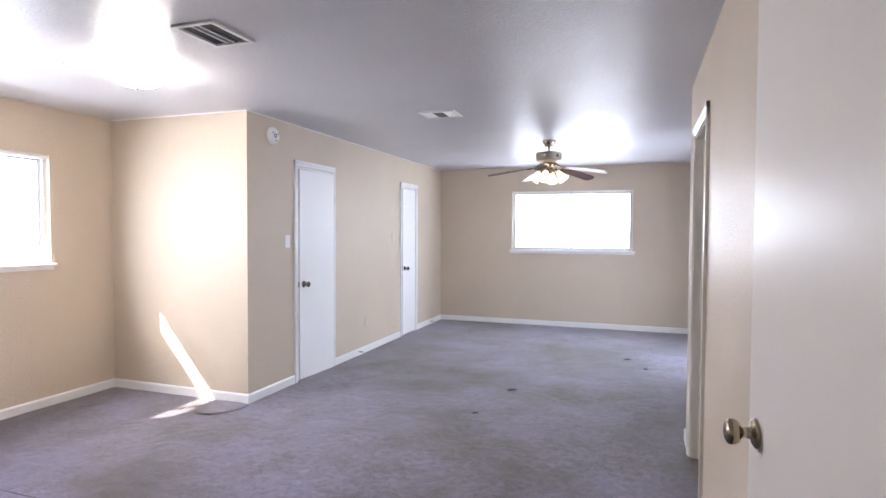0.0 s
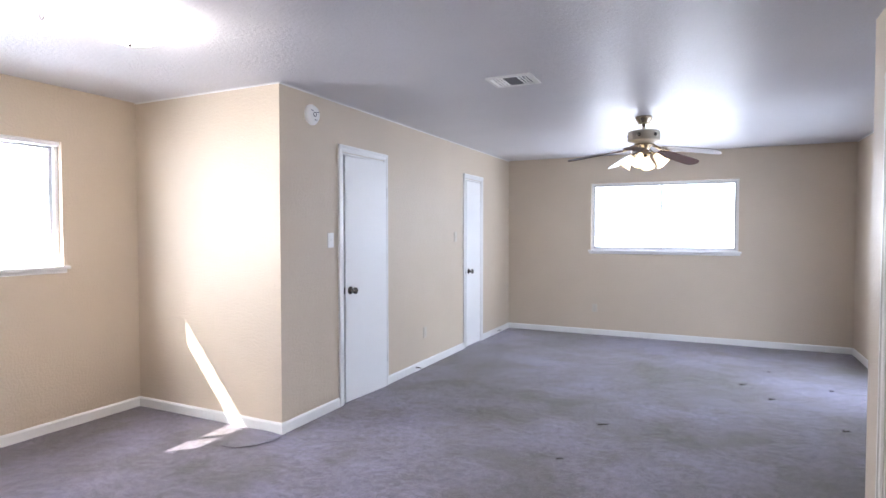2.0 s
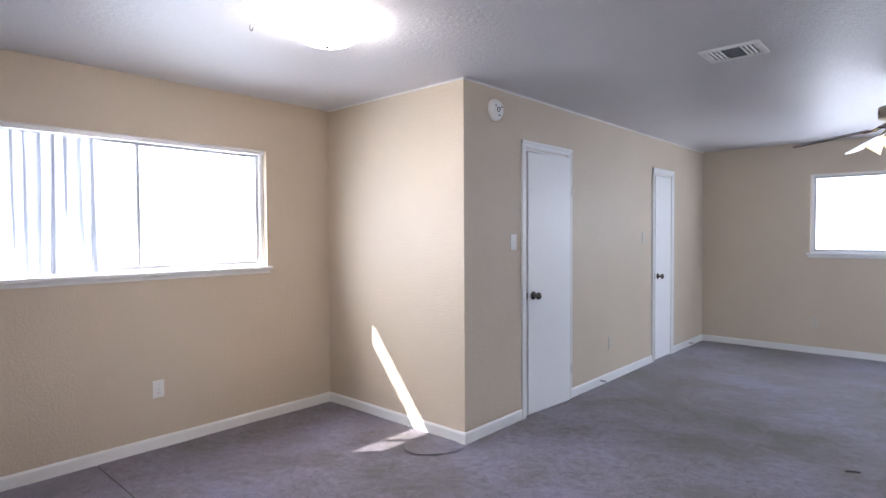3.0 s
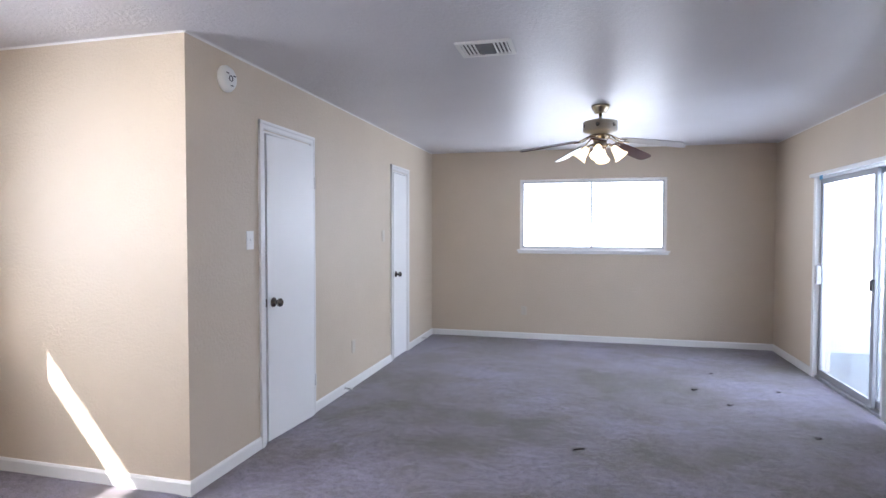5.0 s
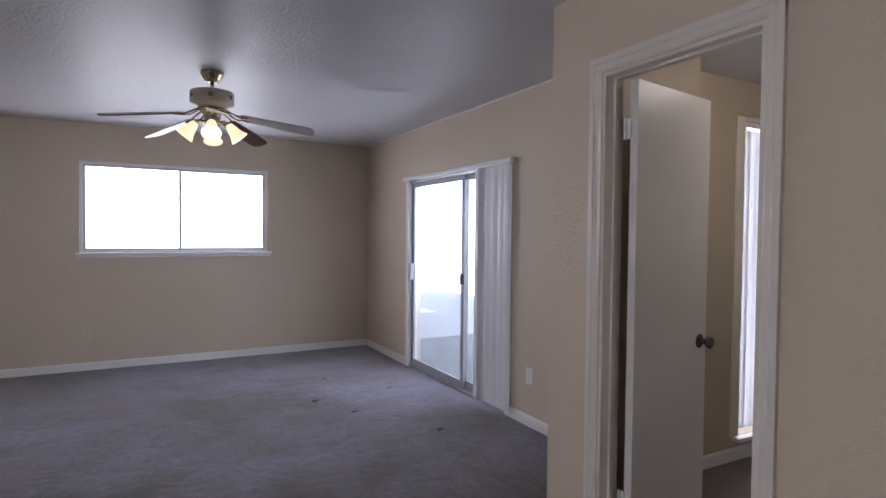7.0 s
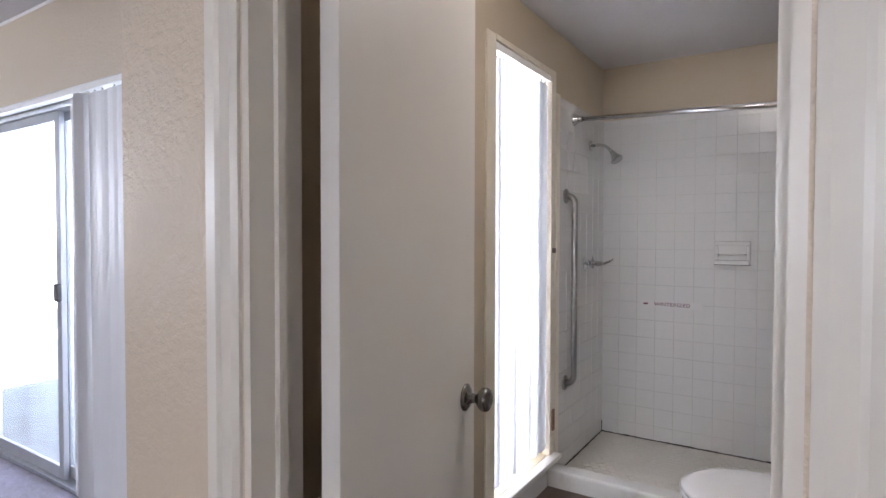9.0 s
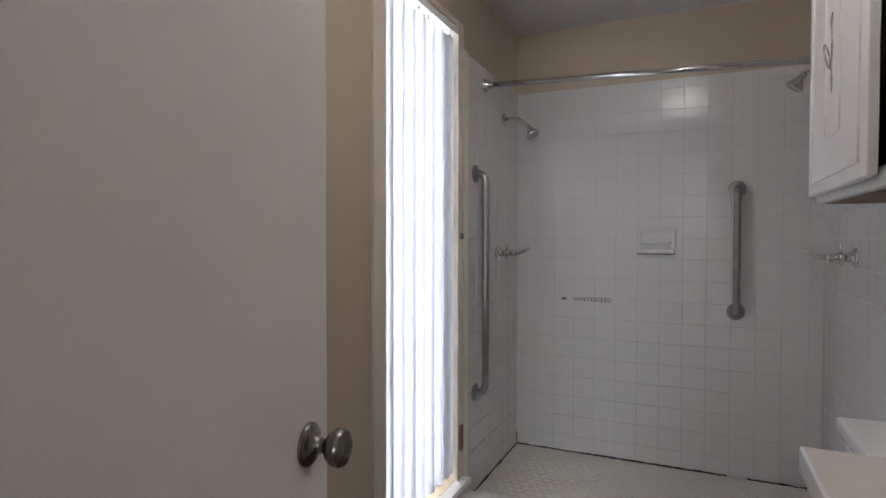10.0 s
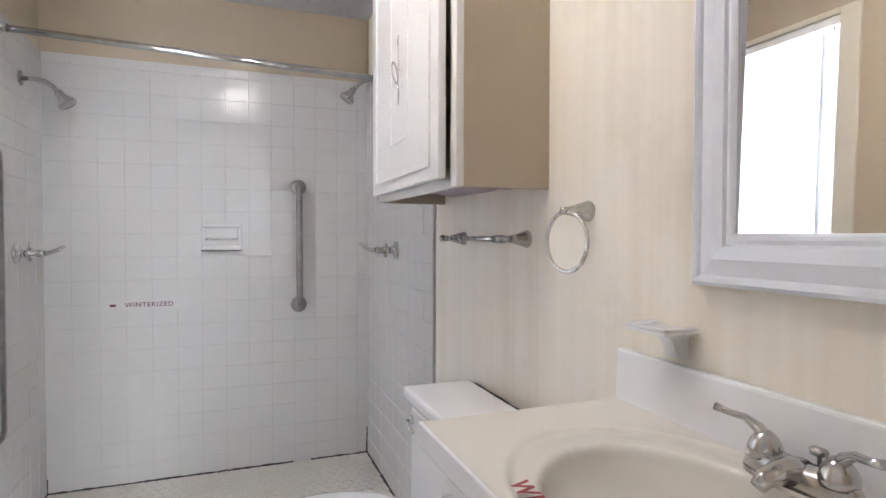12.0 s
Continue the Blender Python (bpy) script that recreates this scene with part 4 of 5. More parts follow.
part("mark", boxed((xt - 0.0008, 4.313, 0.857), (xt, 4.339, 0.868)), DARKRED, tape)

# shower kerb and dirty joints
structure(link_mesh("shower_kerb", boxed((2.935, YV + 0.002, -0.008), (3.03, YN - 0.002, 0.088), 0.012), painted("old_white_kerb", (0.66, 0.65, 0.62), 0.3, 0.06, 30, 0.1, 0.002, dirt=0.5)), "worn white shower kerb with grime", "kerb")


def mould_line(pts, r, seed):
    g = random.Random(seed)
    path, rs = [], []
    for p, q in zip(pts, pts[1:]):
        n = max(4, int((Vector(q) - Vector(p)).length / 0.02))
        for k in range(n):
            path.append(Vector(p).lerp(Vector(q), k / n) + Vector((0, 0, g.uniform(-0.001, 0.001))))
            rs.append(r * g.uniform(0.35, 1.2))
    path.append(Vector(pts[-1]))
    rs.append(r)
    th = link_mesh("mould_joint", tube(bmesh.new(), path, rs, 6), MOULD_SHADE)
    return structure(th, "black mouldy caulk joint along the shower floor", "caulk")


mould_line([(FACE_E, FACE_N - 0.002, FZ), (FACE_E, 3.52, FZ)], 0.008, 1)
mould_line([(FACE_E, 3.43, FZ), (FACE_E, FACE_S + 0.002, FZ)], 0.008, 2)
mould_line([(FACE_E, FACE_N, FZ), (3.05, FACE_N, FZ)], 0.0065, 3)
mould_line([(FACE_E, FACE_S, FZ), (3.05, FACE_S, FZ)], 0.009, 4)
mould_line([(FACE_E, FACE_S, FZ), (FACE_E, FACE_S, 0.16)], 0.006, 5)
mould_line([(FACE_E, FACE_N, FZ), (FACE_E, FACE_N, 0.09)], 0.0040, 6)

# ---- bathroom: window and blind ----
bw = thing("window_bath", "tall narrow bathroom window with cream trim", "window")
tagged(bw, kind="structure")
CREAM = painted("cream_trim", (0.70, 0.64, 0.53), 0.35, 0.04, 40, 0.08, 0.002, dirt=0.3)
for c, d in (((W3[1] - 0.003, YN - 0.014, W3[2]), (W3[1] + 0.055, YN + 0.03, W3[3] + 0.02)), ((W3[0] - 0.075, YN - 0.010, W3[2]), (W3[0] + 0.003, YN + 0.03, W3[3] + 0.02)), ((W3[0] + 0.003, YN - 0.012, W3[3] - 0.003), (W3[1] - 0.003, YN + 0.03, W3[3] + 0.02))):
    part("window_trim", boxed(c, d, 0.003), CREAM, bw)
part("window_trim", boxed((W3[1] + 0.06, YN - 0.016, 0.0), (TN - 0.003, YN - 0.001, TZ + 0.01), 0.003), CREAM, bw)
part("window_sill", boxed((W3[0] - 0.05, YN - 0.05, W3[2] - 0.026), (W3[1] + 0.07, YN + 0.06, W3[2] - 0.002), 0.005), TRIM, bw)
for c, d in (((W3[0], YN + 0.075, W3[2]), (W3[0] + 0.03, YN + 0.11, W3[3])), ((W3[1] - 0.03, YN + 0.075, W3[2]), (W3[1], YN + 0.11, W3[3])), ((W3[0] + 0.03, YN + 0.075, W3[2]), (W3[1] - 0.03, YN + 0.11, W3[2] + 0.035)), ((W3[0] + 0.03, YN + 0.075, W3[3] - 0.03), (W3[1] - 0.03, YN + 0.11, W3[3]))):
    part("window_frame", boxed(c, d, 0.003), TRIM, bw)
g = part("pane", boxed((W3[0] + 0.03, YN + 0.090, W3[2] + 0.035), (W3[1] - 0.03, YN + 0.094, W3[3] - 0.03)), GLASS, bw)
g.visible_shadow = False


vertical_blind("vertical_blind", "closed white vertical blind over the bathroom window, lit from behind", (W3[0] - 0.02, YN + 0.012, W3[3] - 0.040), (W3[1] - 0.002, YN + 0.012, W3[3] - 0.040),
               [(0.058, 5, 0.0)] + [(0.134 + 0.0825 * i, 9 + rng.uniform(-3, 3), rng.uniform(-0.006, 0.006)) for i in range(6)] + [(0.588, 8, 0.0)], 0.014, W3[3] - W3[2] - 0.085, SLAT)

part("window_latch", boxed((2.962, YN - 0.030, 1.19), (2.980, YN - 0.014, 1.215), 0.003), NICKEL, bw, "small metal latch")
part("rusty_bracket", boxed((2.966, YN - 0.024, 0.275), (2.992, YN - 0.0145, 0.385), 0.003), painted("rusty_brown", (0.22, 0.12, 0.08), 0.7, 0.2, 60, 0.2), bw, "rust-brown bracket")

# ---- bathroom ceiling light ----
blight = thing("bathroom_light", "round opal glass bathroom ceiling light, switched on", "ceiling light")
part("pan", lathe(bmesh.new(), (1.95, 3.78, HB), (0, 0, -1), [(0, 0.0), (0, 0.115), (0.016, 0.12), (0.02, 0.115)], 40), PLATE, blight, smooth=True)
part("shade", lathe(bmesh.new(), (1.95, 3.78, HB - 0.018), (0, 0, -1), [(0, 0.0), (0, 0.125), (0.02, 0.132), (0.045, 0.118), (0.075, 0.075), (0.088, 0.0)], 40), glowing("lit_opal_bath", (1.0, 0.96, 0.90), 10.0), blight, "glowing opal glass bowl", True)

# ---- bathroom: cabinet over the toilet ----
CABW = painted("white_cabinet_paint", (0.80, 0.79, 0.77), 0.3, 0.03, 50, 0.04, 0.001, dirt=0.15)
CABT = painted("tan_cabinet_side", (0.52, 0.44, 0.33), 0.5, 0.06, 90, 0.1, 0.002)
LINER = painted("mauve_liner_paper", (0.16, 0.10, 0.12), 0.7, 0.25, 20, 0.3, 0.003)
cx0, cx1, cy1, cz0, cz1 = 1.995, 2.685, 3.350, 1.295, 2.08
cab = thing("wall_cabinet", "white wall cabinet with tan sides over the toilet, door ajar", "cabinet")
part("side_panel", boxed((cx0, YV + 0.001, cz0), (cx0 + 0.014, cy1 - 0.018, cz1)), CABT, cab, "tan painted side")
part("side_panel", boxed((cx1 - 0.014, YV + 0.001, cz0), (cx1, cy1 - 0.018, cz1)), CABT, cab)
part("bottom_panel", boxed((cx0 + 0.014, YV + 0.001, cz0 + 0.028), (cx1 - 0.014, cy1 - 0.018, cz0 + 0.042)), LINER, cab, "mauve paper-lined underside")
part("top_panel", boxed((cx0, YV + 0.001, cz1), (cx1, cy1, cz1 + 0.014)), CABW, cab)
for c, d in (((cx0, cy1 - 0.018, cz0), (cx0 + 0.035, cy1, cz1)), ((cx1 - 0.035, cy1 - 0.018, cz0), (cx1, cy1, cz1)), ((cx0 + 0.035, cy1 - 0.018, cz0), (cx1 - 0.035, cy1, cz0 + 0.04)), ((cx0 + 0.035, cy1 - 0.018, cz1 - 0.04), (cx1 - 0.035, cy1, cz1))):
    part("face_frame", boxed(c, d, 0.002), CABW, cab)
rows = []
for i in range(13):
    f = i / 12
    x = cx0 + 0.02 + 0.5 * f
    sag = 0.018 * abs(math.sin(f * 9.0)) * (1 - f * 0.4)
    rows.append([(x, YV + 0.006, cz0 + 0.026 - sag * 0.6), (x, YV + 0.05, cz0 + 0.022 - sag), (x, YV + 0.12, cz0 + 0.027)])
part("peeling_liner", sheet(bmesh.new(), rows, Vector((0, 0, 0.0008))), painted("pale_liner_back", (0.48, 0.42, 0.47), 0.8, 0.1, 40, 0.1), cab, "torn liner paper hanging loose")
turn = pose(cx1 - 0.012, cy1 + 0.004, 0, 0, 0, 179.35)
dw, dz0, dz1 = cx1 - cx0 - 0.045, cz0 + 0.020, cz1 - 0.02
place = lambda p: turn @ Vector(p)


def cab_box(c, d, bevel=0.0):
    bm = boxed(c, d, bevel)
    bmesh.ops.transform(bm, matrix=turn, verts=bm.verts)
    return bm


# local frame: x along the door from its hinge, -y out of the front
door = part("cabinet_door", cab_box((0, -0.018, dz0), (dw, 0, dz1), 0.003), CABW, cab, "white routed cabinet door")
for inset, w, t, zlo in ((0.055, 0.010, 0.005, dz0 + 0.03), (0.235, 0.008, 0.004, dz0 + 0.125)):
    zhi = dz1 - (zlo - dz0)
    for c, d in (((inset, zlo), (inset + w, zhi)), ((dw - inset - w, zlo), (dw - inset, zhi)), ((inset + w, zlo), (dw - inset - w, zlo + w)), ((inset + w, zhi - w), (dw - inset - w, zhi))):
        part("moulding", cab_box((c[0], -0.018 - t, c[1]), (d[0], -0.0178, d[1]), 0.002), CABW, door)
hx, hz = dw / 2, 1.637
bm = tube(bmesh.new(), [place((hx + 0.004 * math.sin(k * 1.3), -0.021, hz - 0.095 + 0.019 * k)) for k in range(11)], [0.0010 + 0.0016 * abs(math.sin(k * 0.9)) for k in range(11)], 8)
part("backplate", bm, SATIN, door, "ornate metal pull backplate")
part("pull_ring", tube(bmesh.new(), [place((hx + 0.020 * math.cos(t), -0.030 - 0.006 * math.sin(t), hz - 0.008 + 0.028 * math.sin(t))) for t in (2 * math.pi * k / 14 for k in range(14))], 0.0022, 8, True), SATIN, door, smooth=True)

# ---- bathroom: towel bar, ring, soap shelf ----
FLARE = [(0, 0), (0, 0.021), (0.004, 0.022), (0.012, 0.019), (0.035, 0.012), (0.055, 0.008), (0.064, 0.008), (0.066, 0)]
bar = thing("towel_bar", "brushed nickel towel bar with flared posts", "towel bar")
for x in (2.495, 2.095):
    part("post", lathe(bmesh.new(), (x, YV, 1.18), (0, 1, 0), FLARE, 24), SATIN, bar, smooth=True)
part("bar", tube(bmesh.new(), [(2.54, YV + 0.056, 1.18), (2.085, YV + 0.056, 1.18)], 0.007, 14), SATIN, bar, smooth=True)
part("end_cap", lathe(bmesh.new(), (2.535, YV + 0.056, 1.18), (1, 0, 0), [(0, 0), (0, 0.0105), (0.012, 0.011), (0.016, 0.006), (0.017, 0)], 14), SATIN, bar, smooth=True)
part("collar", lathe(bmesh.new(), (2.115, YV + 0.056, 1.18), (1, 0, 0), [(0, 0), (0, 0.0105), (0.05, 0.0105), (0.05, 0)], 14), SATIN, bar, smooth=True)
ring = thing("towel_ring", "brushed nickel towel ring hanging on a flared post", "towel ring")
part("post", lathe(bmesh.new(), (1.840, YV, 1.238), (0, 1, 0), FLARE, 24), SATIN, ring, smooth=True)
part("ring", tube(bmesh.new(), [(1.836 + 0.057 * math.cos(t), YV + 0.056 + 0.010 * math.cos(t), 1.176 + 0.060 * math.sin(t)) for t in (2 * math.pi * k / 40 for k in range(40))], 0.0043, 10, True), SATIN, ring, smooth=True)
shelf = thing("soap_shelf", "white ceramic soap shelf mounted on the wall", "soap dish")
bm = boxed((1.540, YV + 0.004, 1.034), (1.630, YV + 0.074, 1.041), 0.003)
for c, d in (((1.540, YV + 0.068, 1.041), (1.630, YV + 0.075, 1.047)), ((1.540, YV + 0.01, 1.041), (1.547, YV + 0.068, 1.047)), ((1.623, YV + 0.01, 1.041), (1.630, YV + 0.068, 1.047))):
    box(bm, c, d, 0.002)
part("tray", bm, PORCELAIN, shelf)
part("bracket", slab_outline(bmesh.new(), [Vector((1.568, YV, 1.034)), Vector((1.568, YV + 0.045, 1.035)), Vector((1.568, YV + 0.030, 1.015)), Vector((1.568, YV + 0.022, 0.994)), Vector((1.568, YV, 0.990))], Vector((0.026, 0, 0))), PORCELAIN, shelf)

# ---- bathroom: mirror ----
mir = thing("mirror", "wall mirror in a wide white moulded frame", "mirror")
mx0, mx1, mz0, mz1, fw = 0.955, 1.542, 1.114, 1.90, 0.077
MIRROR = metal("mirror_silver", (0.92, 0.92, 0.92), 0.012, 0.0)
MIRROR.node_tree.nodes["Principled BSDF"].inputs["Base Color"].default_value = (0.9, 0.9, 0.9, 1)
FRAMEW = painted("white_mirror_frame", (0.72, 0.74, 0.79), 0.32, 0.03, 50, 0.05, 0.001)
gx0, gx1, gz0, gz1 = mx0 + fw - 0.004, mx1 - fw + 0.004, mz0 + fw - 0.004, mz1 - fw + 0.004
part("glass", sheet(bmesh.new(), [[(gx0, YV + 0.0170, gz0), (gx1, YV + 0.0170, gz0)], [(gx0, YV + 0.0045, gz1), (gx1, YV + 0.0045, gz1)]], Vector((0, -0.001, 0))), MIRROR, mir, "silvered mirror glass")
prof = [(0, 0.0), (0, 0.022), (0.006, 0.026), (0.012, 0.024), (0.016, 0.020), (0.040, 0.026), (0.058, 0.024), (0.062, 0.020), (0.068, 0.022), (0.073, 0.021), (fw, 0.019), (fw, 0.0)]
loops = [[(mx0 + d, YV + h, mz0 + d), (mx1 - d, YV + h, mz0 + d), (mx1 - d, YV + h, mz1 - d), (mx0 + d, YV + h, mz1 - d)] for d, h in prof]
for s in range(4):
    bm = bmesh.new()
    a = [bm.verts.new(l[s]) for l in loops]
    b = [bm.verts.new(l[(s + 1) % 4]) for l in loops]
    for k in range(len(loops)):
        n = (k + 1) % len(loops)
        bm.faces.new((a[k], a[n], b[n], b[k]))
    part("frame_rail", bm, FRAMEW, mir)

# ---- bathroom: vanity ----
vx0, vx1, vy1, vz = XI + 0.004, 1.718, 3.518, 0.890
van = thing("vanity_cabinet", "white painted vanity cabinet under the sink top", "cabinet")
part("body", boxed((vx0, YV + 0.001, 0.0), (vx1 - 0.02, vy1 - 0.042, vz - 0.15)), CABW, van)
part("side_panel", boxed((vx1 - 0.034, YV + 0.001, vz - 0.15), (vx1 - 0.02, vy1 - 0.042, vz - 0.04)), CABW, van)
part("face_frame", boxed((vx0, vy1 - 0.0418, 0.09), (vx1 - 0.02, vy1 - 0.03, vz - 0.045), 0.002), CABW, van)
for x0, x1 in ((vx0 + 0.03, vx0 + 0.385), (vx0 + 0.40, vx1 - 0.045)):
    d = part("cabinet_door", boxed((x0, vy1 - 0.0298, 0.14), (x1, vy1 - 0.012, vz - 0.10), 0.004), CABW, van)
    part("pull", lathe(bmesh.new(), ((x0 + x1) / 2, vy1 - 0.012, vz - 0.16), (0, 1, 0), [(0, 0), (0, 0.008), (0.012, 0.006), (0.018, 0.014), (0.026, 0.012), (0.028, 0)], 16), NICKEL, d, smooth=True)

# one-piece sink top: flat deck that dips into an oval bowl
top = thing("sink_top", "cream cultured marble sink top with an oval bowl and backsplash", "sink")
bc, ba, bb, depth = Vector((1.350, 3.325)), 0.235, 0.165, 0.125


def deck_z(x, y):
    r = math.sqrt(((x - bc.x) / ba) ** 2 + ((y - bc.y) / bb) ** 2)
    if r > 1.14:
        return vz
    if r > 1.08:
        return vz - 0.008 * (1.14 - r) / 0.06
    if r > 0.93:
        return vz - 0.008 - 0.002 * (1.08 - r) / 0.15
    if r > 0.89:
        return vz - 0.010 - 0.006 * (0.93 - r) / 0.04
    return vz - 0.016 - (depth - 0.005) * (1 - (r / 0.89) ** 2.4) ** 0.8


nx, ny = 190, 104
rows = [[(vx0 + (vx1 - vx0) * i / nx, YV + 0.02 + (vy1 - YV - 0.02) * j / ny, deck_z(vx0 + (vx1 - vx0) * i / nx, YV + 0.02 + (vy1 - YV - 0.02) * j / ny)) for i in range(nx + 1)] for j in range(ny + 1)]
part("deck", sheet(bmesh.new(), rows), MARBLE, top, smooth=True)
part("edge", boxed((vx0, vy1 - 0.002, vz - 0.038), (vx1, vy1 + 0.006, vz - 0.0005), 0.003), PORCELAIN, top)
part("edge", boxed((vx1 - 0.002, YV + 0.001, vz - 0.038), (vx1 + 0.005, vy1 + 0.006, vz - 0.0005), 0.003), PORCELAIN, top)
part("underside", boxed((vx1 - 0.06, YV + 0.001, vz - 0.0385), (vx1 - 0.002, vy1 - 0.002, vz - 0.034)), PORCELAIN, top)
part("underside", boxed((vx0, vy1 - 0.045, vz - 0.0385), (vx1 - 0.06, vy1 - 0.002, vz - 0.034)), PORCELAIN, top)
part("backsplash", boxed((vx0, YV + 0.001, vz - 0.004), (vx1 + 0.004, YV + 0.022, vz + 0.092), 0.005), PORCELAIN, top)
part("drain", lathe(bmesh.new(), (bc.x, bc.y, vz - 0.1365), (0, 0, 1), [(0, 0), (0, 0.026), (0.003, 0.026), (0.004, 0.018), (0.002, 0)], 20), CHROME, top, smooth=True)
note = thing("notice_tape", "clear tape with red WINTERIZED lettering on the sink edge", "tape")
lettering("lettering", "WINTERIZED", 0.036, Matrix.Translation((1.468, 3.492, vz + 0.0012)) @ Matrix.Rotation(radians(176), 4, "Z"), RED, note, 0.0008)

fa = thing("faucet", "worn chrome two-handle centerset faucet", "faucet")
fc = Vector((1.337, 3.176, vz))
WORN = metal("worn_chrome", (0.52, 0.51, 0.50), 0.2)
outline = [fc + Vector((0.077 * math.cos(t) * (1 if abs(math.cos(t)) < 0.8 else 0.98), 0.027 * math.sin(t), 0.0005)) for t in (2 * math.pi * k / 28 for k in range(28))]
part("base", slab_outline(bmesh.new(), outline, Vector((0, 0, 0.006))), WORN, fa, smooth=False)


def bridge_ring(z, k, dip):
    """One level of the rounded body between the handles, pinched and lower in the middle."""
    return [fc + Vector((0.074 * k * math.cos(t), 0.0265 * k * math.sin(t) * (0.80 + 0.20 * math.cos(t) ** 2), z - dip * math.sin(t) ** 2)) for t in (2 * math.pi * q / 36 for q in range(36))]


bm = bmesh.new()
levels = [[bm.verts.new(p) for p in bridge_ring(z, k, dip)] for z, k, dip in ((0.0066, 1.0, 0), (0.016, 1.0, 0.001), (0.024, 0.95, 0.002), (0.030, 0.84, 0.003), (0.034, 0.66, 0.004), (0.0355, 0.40, 0.004))]
for p, q in zip(levels, levels[1:]):
    for k in range(36):
        bm.faces.new((p[k], p[(k + 1) % 36], q[(k + 1) % 36], q[k]))
bm.faces.new(levels[-1])
part("bridge", bm, WORN, fa, smooth=True)
part("spout", tube(bmesh.new(), [fc + Vector((0, -0.002, 0.018)), fc + Vector((0, 0.018, 0.023)), fc + Vector((0, 0.036, 0.024)), fc + Vector((0, 0.058, 0.019)), fc + Vector((0, 0.066, 0.012))], [0.019, 0.017, 0.014, 0.011, 0.009], 16), WORN, fa, smooth=True)
for s in (-1, 1):
    c = fc + Vector((0.046 * s, 0, 0.022))
    part("handle_hub", lathe(bmesh.new(), c, (0, 0, 1), [(0, 0), (0, 0.0205), (0.010, 0.021), (0.020, 0.0175), (0.028, 0.012), (0.032, 0.007), (0.033, 0)], 20), WORN, fa, smooth=True)
    o = Vector((0.92 * s, 0.35, 0)).normalized()
    part("lever", tube(bmesh.new(), [c + Vector((0, 0, 0.020)), c + o * 0.008 + Vector((0, 0, 0.034)), c + o * 0.024 + Vector((0, 0, 0.043)), c + o * 0.044 + Vector((0, 0, 0.045)), c + o * 0.062 + Vector((0, 0, 0.049))], [0.010, 0.0075, 0.0052, 0.0045, 0.0055], 12), CHROME, fa, smooth=True)
part("lift_rod", lathe(bmesh.new(), fc + Vector((0, -0.034, 0.0)), (0, 0, 1), [(0, 0), (0, 0.003), (0.034, 0.003), (0.036, 0.011), (0.042, 0.012), (0.045, 0.008), (0.045, 0)], 14), WORN, fa, smooth=True)

# ---- bathroom: toilet ----
wc = thing("toilet", "white porcelain toilet with the lid down", "toilet")
tx0, tx1 = 1.955, 2.405
part("tank", boxed((tx0 + 0.015, YV + 0.03, 0.43), (tx1 - 0.015, 3.335, 0.722), 0.022), PORCELAIN, wc)
part("tank_lid", boxed((tx0, YV + 0.022, 0.7225), (tx1, 3.350, 0.760), 0.010), PORCELAIN, wc)
# Black line that paints the shaded gap between tank lid and wall.
part("stain_shade", tube(bmesh.new(), [(2.37 - 0.04 * k, YV + 0.0225, 0.757 + 0.0012 * (k % 2)) for k in range(9)], [0.0015 + 0.0012 * ((k * 5) % 3) for k in range(9)], 6), MOULD_SHADE, wc, "dark line painting the shaded gap behind the tank lid")
lv = part("flush_lever", lathe(bmesh.new(), (2.355, 3.334, 0.675), (0, 1, 0), [(0, 0), (0, 0.013), (0.012, 0.012), (0.016, 0)], 16), CHROME, wc, "chrome flush lever", True)
part("lever_arm", tube(bmesh.new(), [(2.355, 3.352, 0.675), (2.330, 3.356, 0.671), (2.290, 3.356, 0.664)], [0.006, 0.005, 0.006], 10), CHROME, lv, smooth=True)
cxw, cyw = 2.185, 3.590


def oval(z, sx, sy, dy=0.0, n=40):
    pts = []
    for k in range(n):
        t = 2 * math.pi * k / n
        pts.append(Vector((cxw + sx * math.cos(t), cyw + dy + sy * math.sin(t) * (1.0 if math.sin(t) > 0 else 0.92), z)))
    return pts


def stack(loops):
    bm = bmesh.new()
    vs = [[bm.verts.new(p) for p in l] for l in loops]
    for p, q in zip(vs, vs[1:]):
        for k in range(len(p)):
            bm.faces.new((p[k], p[(k + 1) % len(p)], q[(k + 1) % len(q)], q[k]))
    bm.faces.new(vs[0])
    bm.faces.new(vs[-1])
    return bm


part("bowl", stack([oval(0.0, 0.11, 0.23, -0.06), oval(0.05, 0.105, 0.22, -0.06), oval(0.20, 0.10, 0.19, -0.05), oval(0.32, 0.15, 0.21, -0.02), oval(0.42, 0.182, 0.235), oval(0.455, 0.188, 0.24), oval(0.458, 0.17, 0.22)]), PORCELAIN, wc, smooth=True)
part("seat", stack([oval(0.460, 0.186, 0.238), oval(0.472, 0.192, 0.243), oval(0.480, 0.186, 0.237)]), PORCELAIN, wc, smooth=True)
part("lid", stack([oval(0.482, 0.186, 0.238), oval(0.490, 0.193, 0.244), oval(0.500, 0.188, 0.239), oval(0.507, 0.165, 0.215), oval(0.509, 0.10, 0.14)]), PORCELAIN, wc, smooth=True)

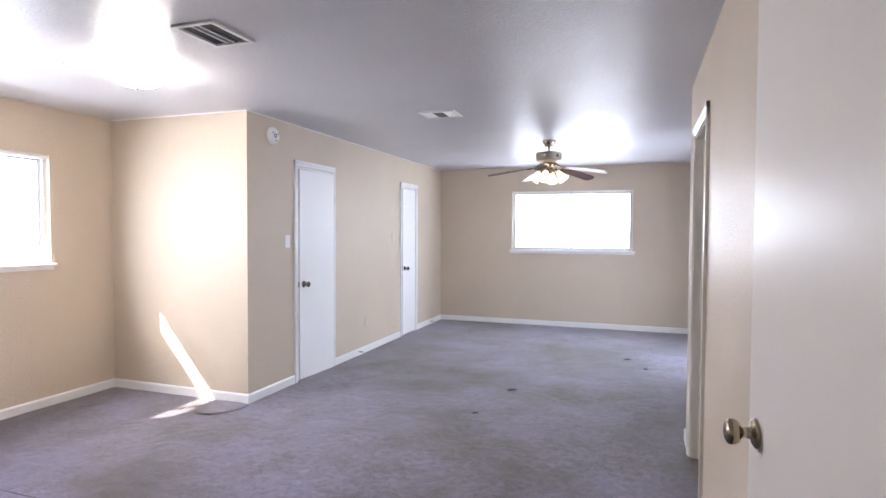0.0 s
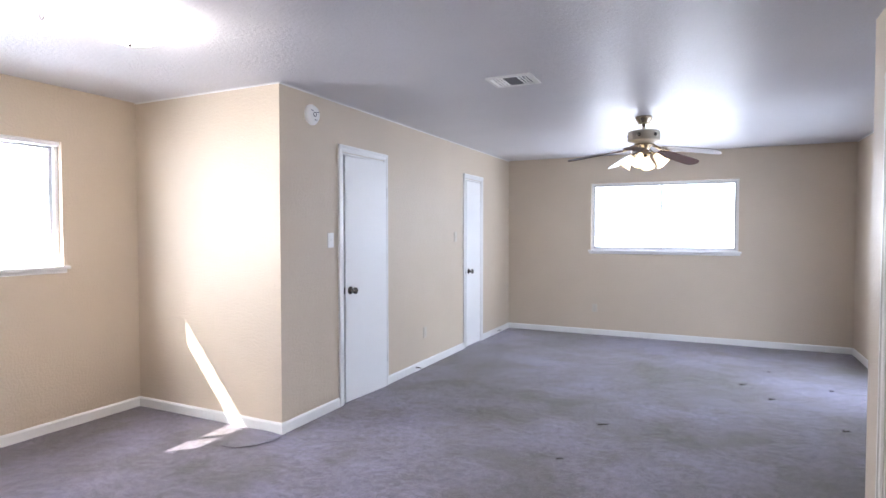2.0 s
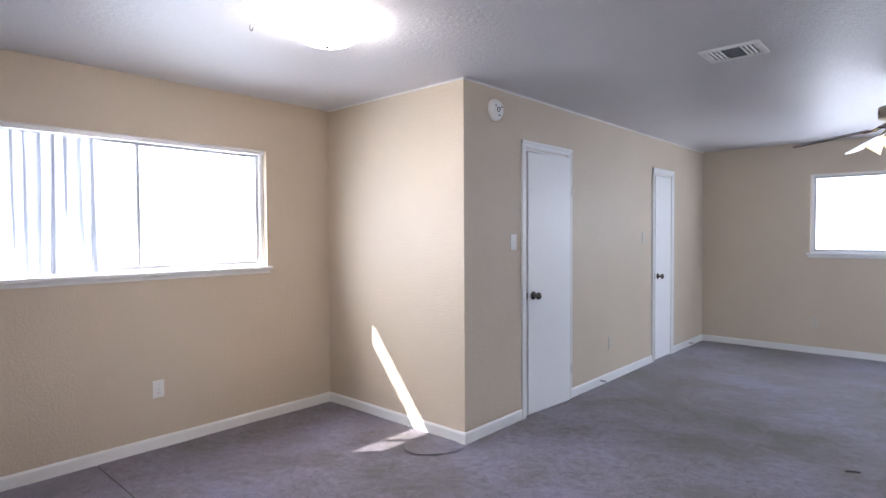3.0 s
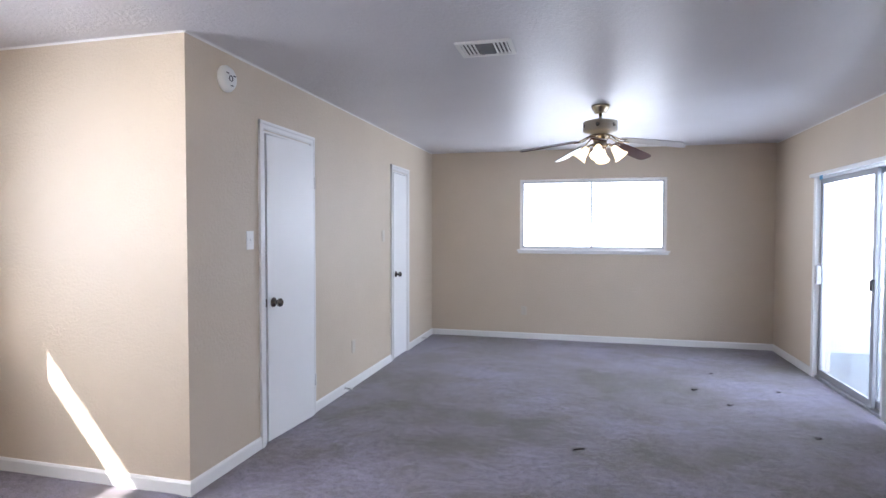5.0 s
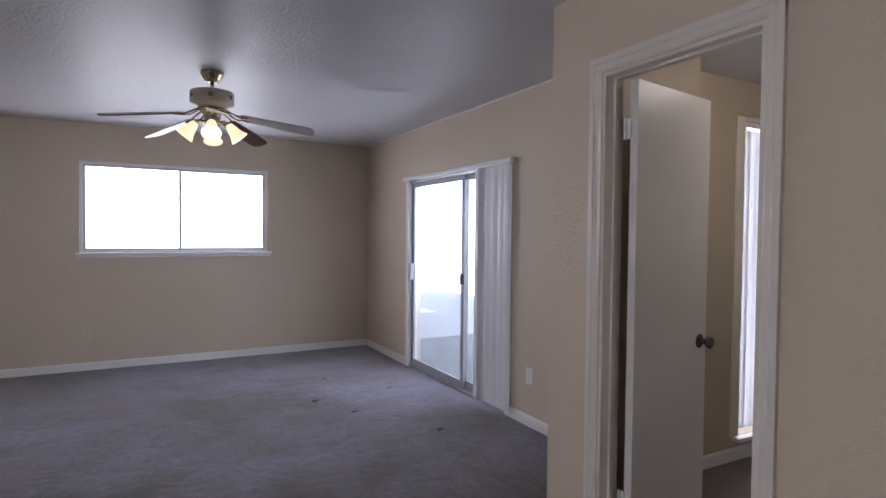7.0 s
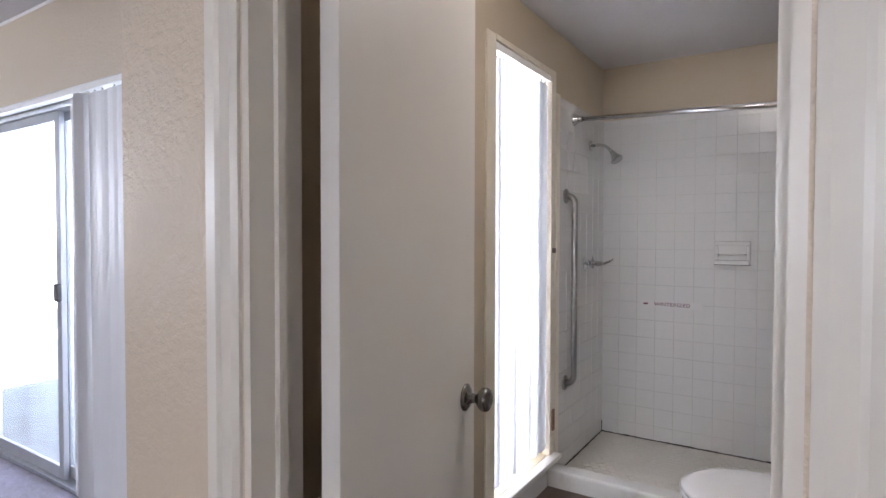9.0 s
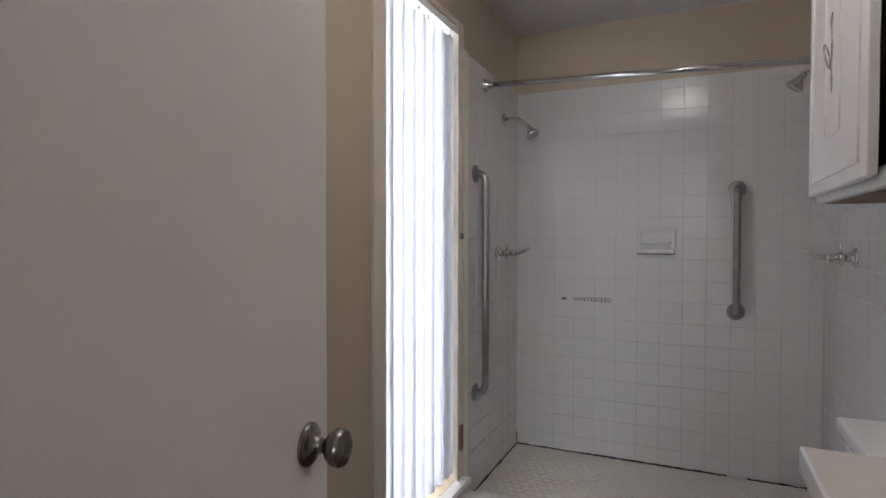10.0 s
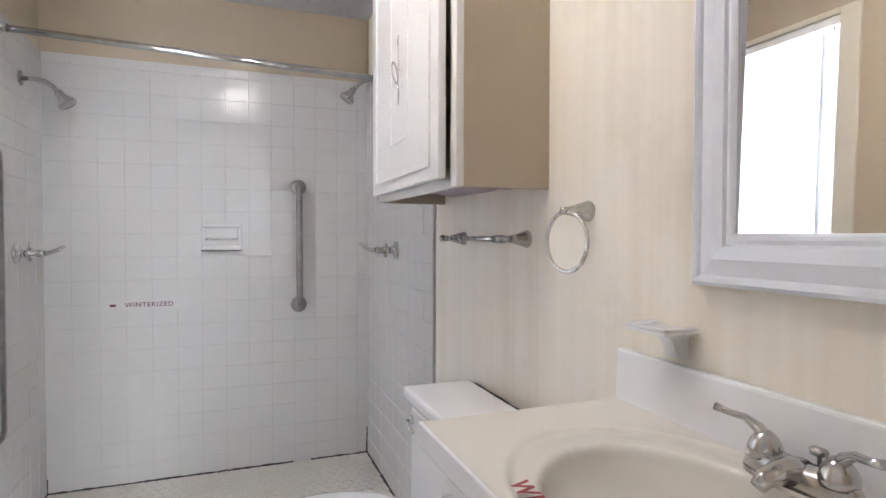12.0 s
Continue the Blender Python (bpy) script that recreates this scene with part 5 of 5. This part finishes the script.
# ---- loose carpet spot and threads ----
edge = [Vector((-2.86, 3.82, 0.004)), Vector((-2.80, 3.79, 0.004)), Vector((-2.70, 3.80, 0.004)), Vector((-2.62, 3.87, 0.004)), Vector((-2.555, 4.00, 0.004)), Vector((-2.56, 4.09, 0.004)), Vector((-2.66, 4.125, 0.004)), Vector((-2.85, 4.125, 0.004)), Vector((-2.875, 4.00, 0.004))]
flap = link_mesh("carpet_patch", slab_outline(bmesh.new(), edge, Vector((0, 0, 0.004))), CARPET)
tagged(flap, "cut patch of grey carpet with a raised edge in the corner", "carpet patch")
for x, y, s in ((0.35, 6.95, 1.0), (0.55, 6.55, 0.9), (-0.62, 5.30, 1.1), (0.95, 5.9, 0.8), (-0.75, 4.55, 0.7), (0.62, 7.6, 0.6), (1.05, 7.05, 0.7)):
    g = random.Random(int(x * 100))
    tuft = link_mesh("carpet_tuft", tube(bmesh.new(), [(x + 0.005 * s * k * math.cos(k * 0.8 + x), y + 0.003 * s * k * math.sin(k * 0.9), 0.005 + 0.004 * math.sin(k * 1.2)) for k in range(9)], 0.004 * s, 6), SUBFLOOR)
    tagged(tuft, "dark pulled thread lying on the worn carpet", "carpet thread")

# ---- shower tiles, piece by piece ----
tile_wall("tile_wall_end", "white glazed square tiles on the shower end wall", (XE, YN - 0.008, FZ - 0.02), (0, -1, 0), (-1, 0, 0), YN - YV - 0.016, TZ - FZ + 0.02)
tile_wall("tile_wall_window_side", "white glazed square tiles beside the bathroom window", (XE - 0.008, YN, FZ - 0.02), (-1, 0, 0), (0, -1, 0), XE - 0.008 - TN, TZ - FZ + 0.02)
tile_wall("tile_wall_vanity_side", "white glazed square tiles beside the toilet", (TS, YV, FZ - 0.02), (1, 0, 0), (0, 1, 0), XE - 0.008 - TS, TZ - FZ + 0.02)

# small six-sided floor tiles
bm = bmesh.new()
r = 0.0265
dx, dy = r * 1.5, r * math.sqrt(3)
i = 0
x = 3.05
while x < FACE_E + 0.01:
    y = YV + 0.02 + (dy / 2 if i % 2 else 0)
    while y < YN - 0.01:
        zt = FZ + rng.uniform(-0.0005, 0.0005)
        low = [bm.verts.new((x + (r - 0.0016) * math.cos(radians(60 * k)), y + (r - 0.0016) * math.sin(radians(60 * k)), FZ - 0.004)) for k in range(6)]
        up = [bm.verts.new((x + (r - 0.0026) * math.cos(radians(60 * k)), y + (r - 0.0026) * math.sin(radians(60 * k)), zt)) for k in range(6)]
        bm.faces.new(up)
        for k in range(6):
            bm.faces.new((low[k], low[(k + 1) % 6], up[(k + 1) % 6], up[k]))
        y += dy
    x += dx
    i += 1
hexes = link_mesh("hexagon_tiles", bm, painted("cream_hex_tile", (0.66, 0.63, 0.57), 0.35, 0.08, 30, 0.05, 0.001, dirt=0.35))
hexes.parent = bpy.data.objects["floor_shower"]
tagged(hexes, "small cream six-sided floor tiles with dirty joints", kind="stuff")
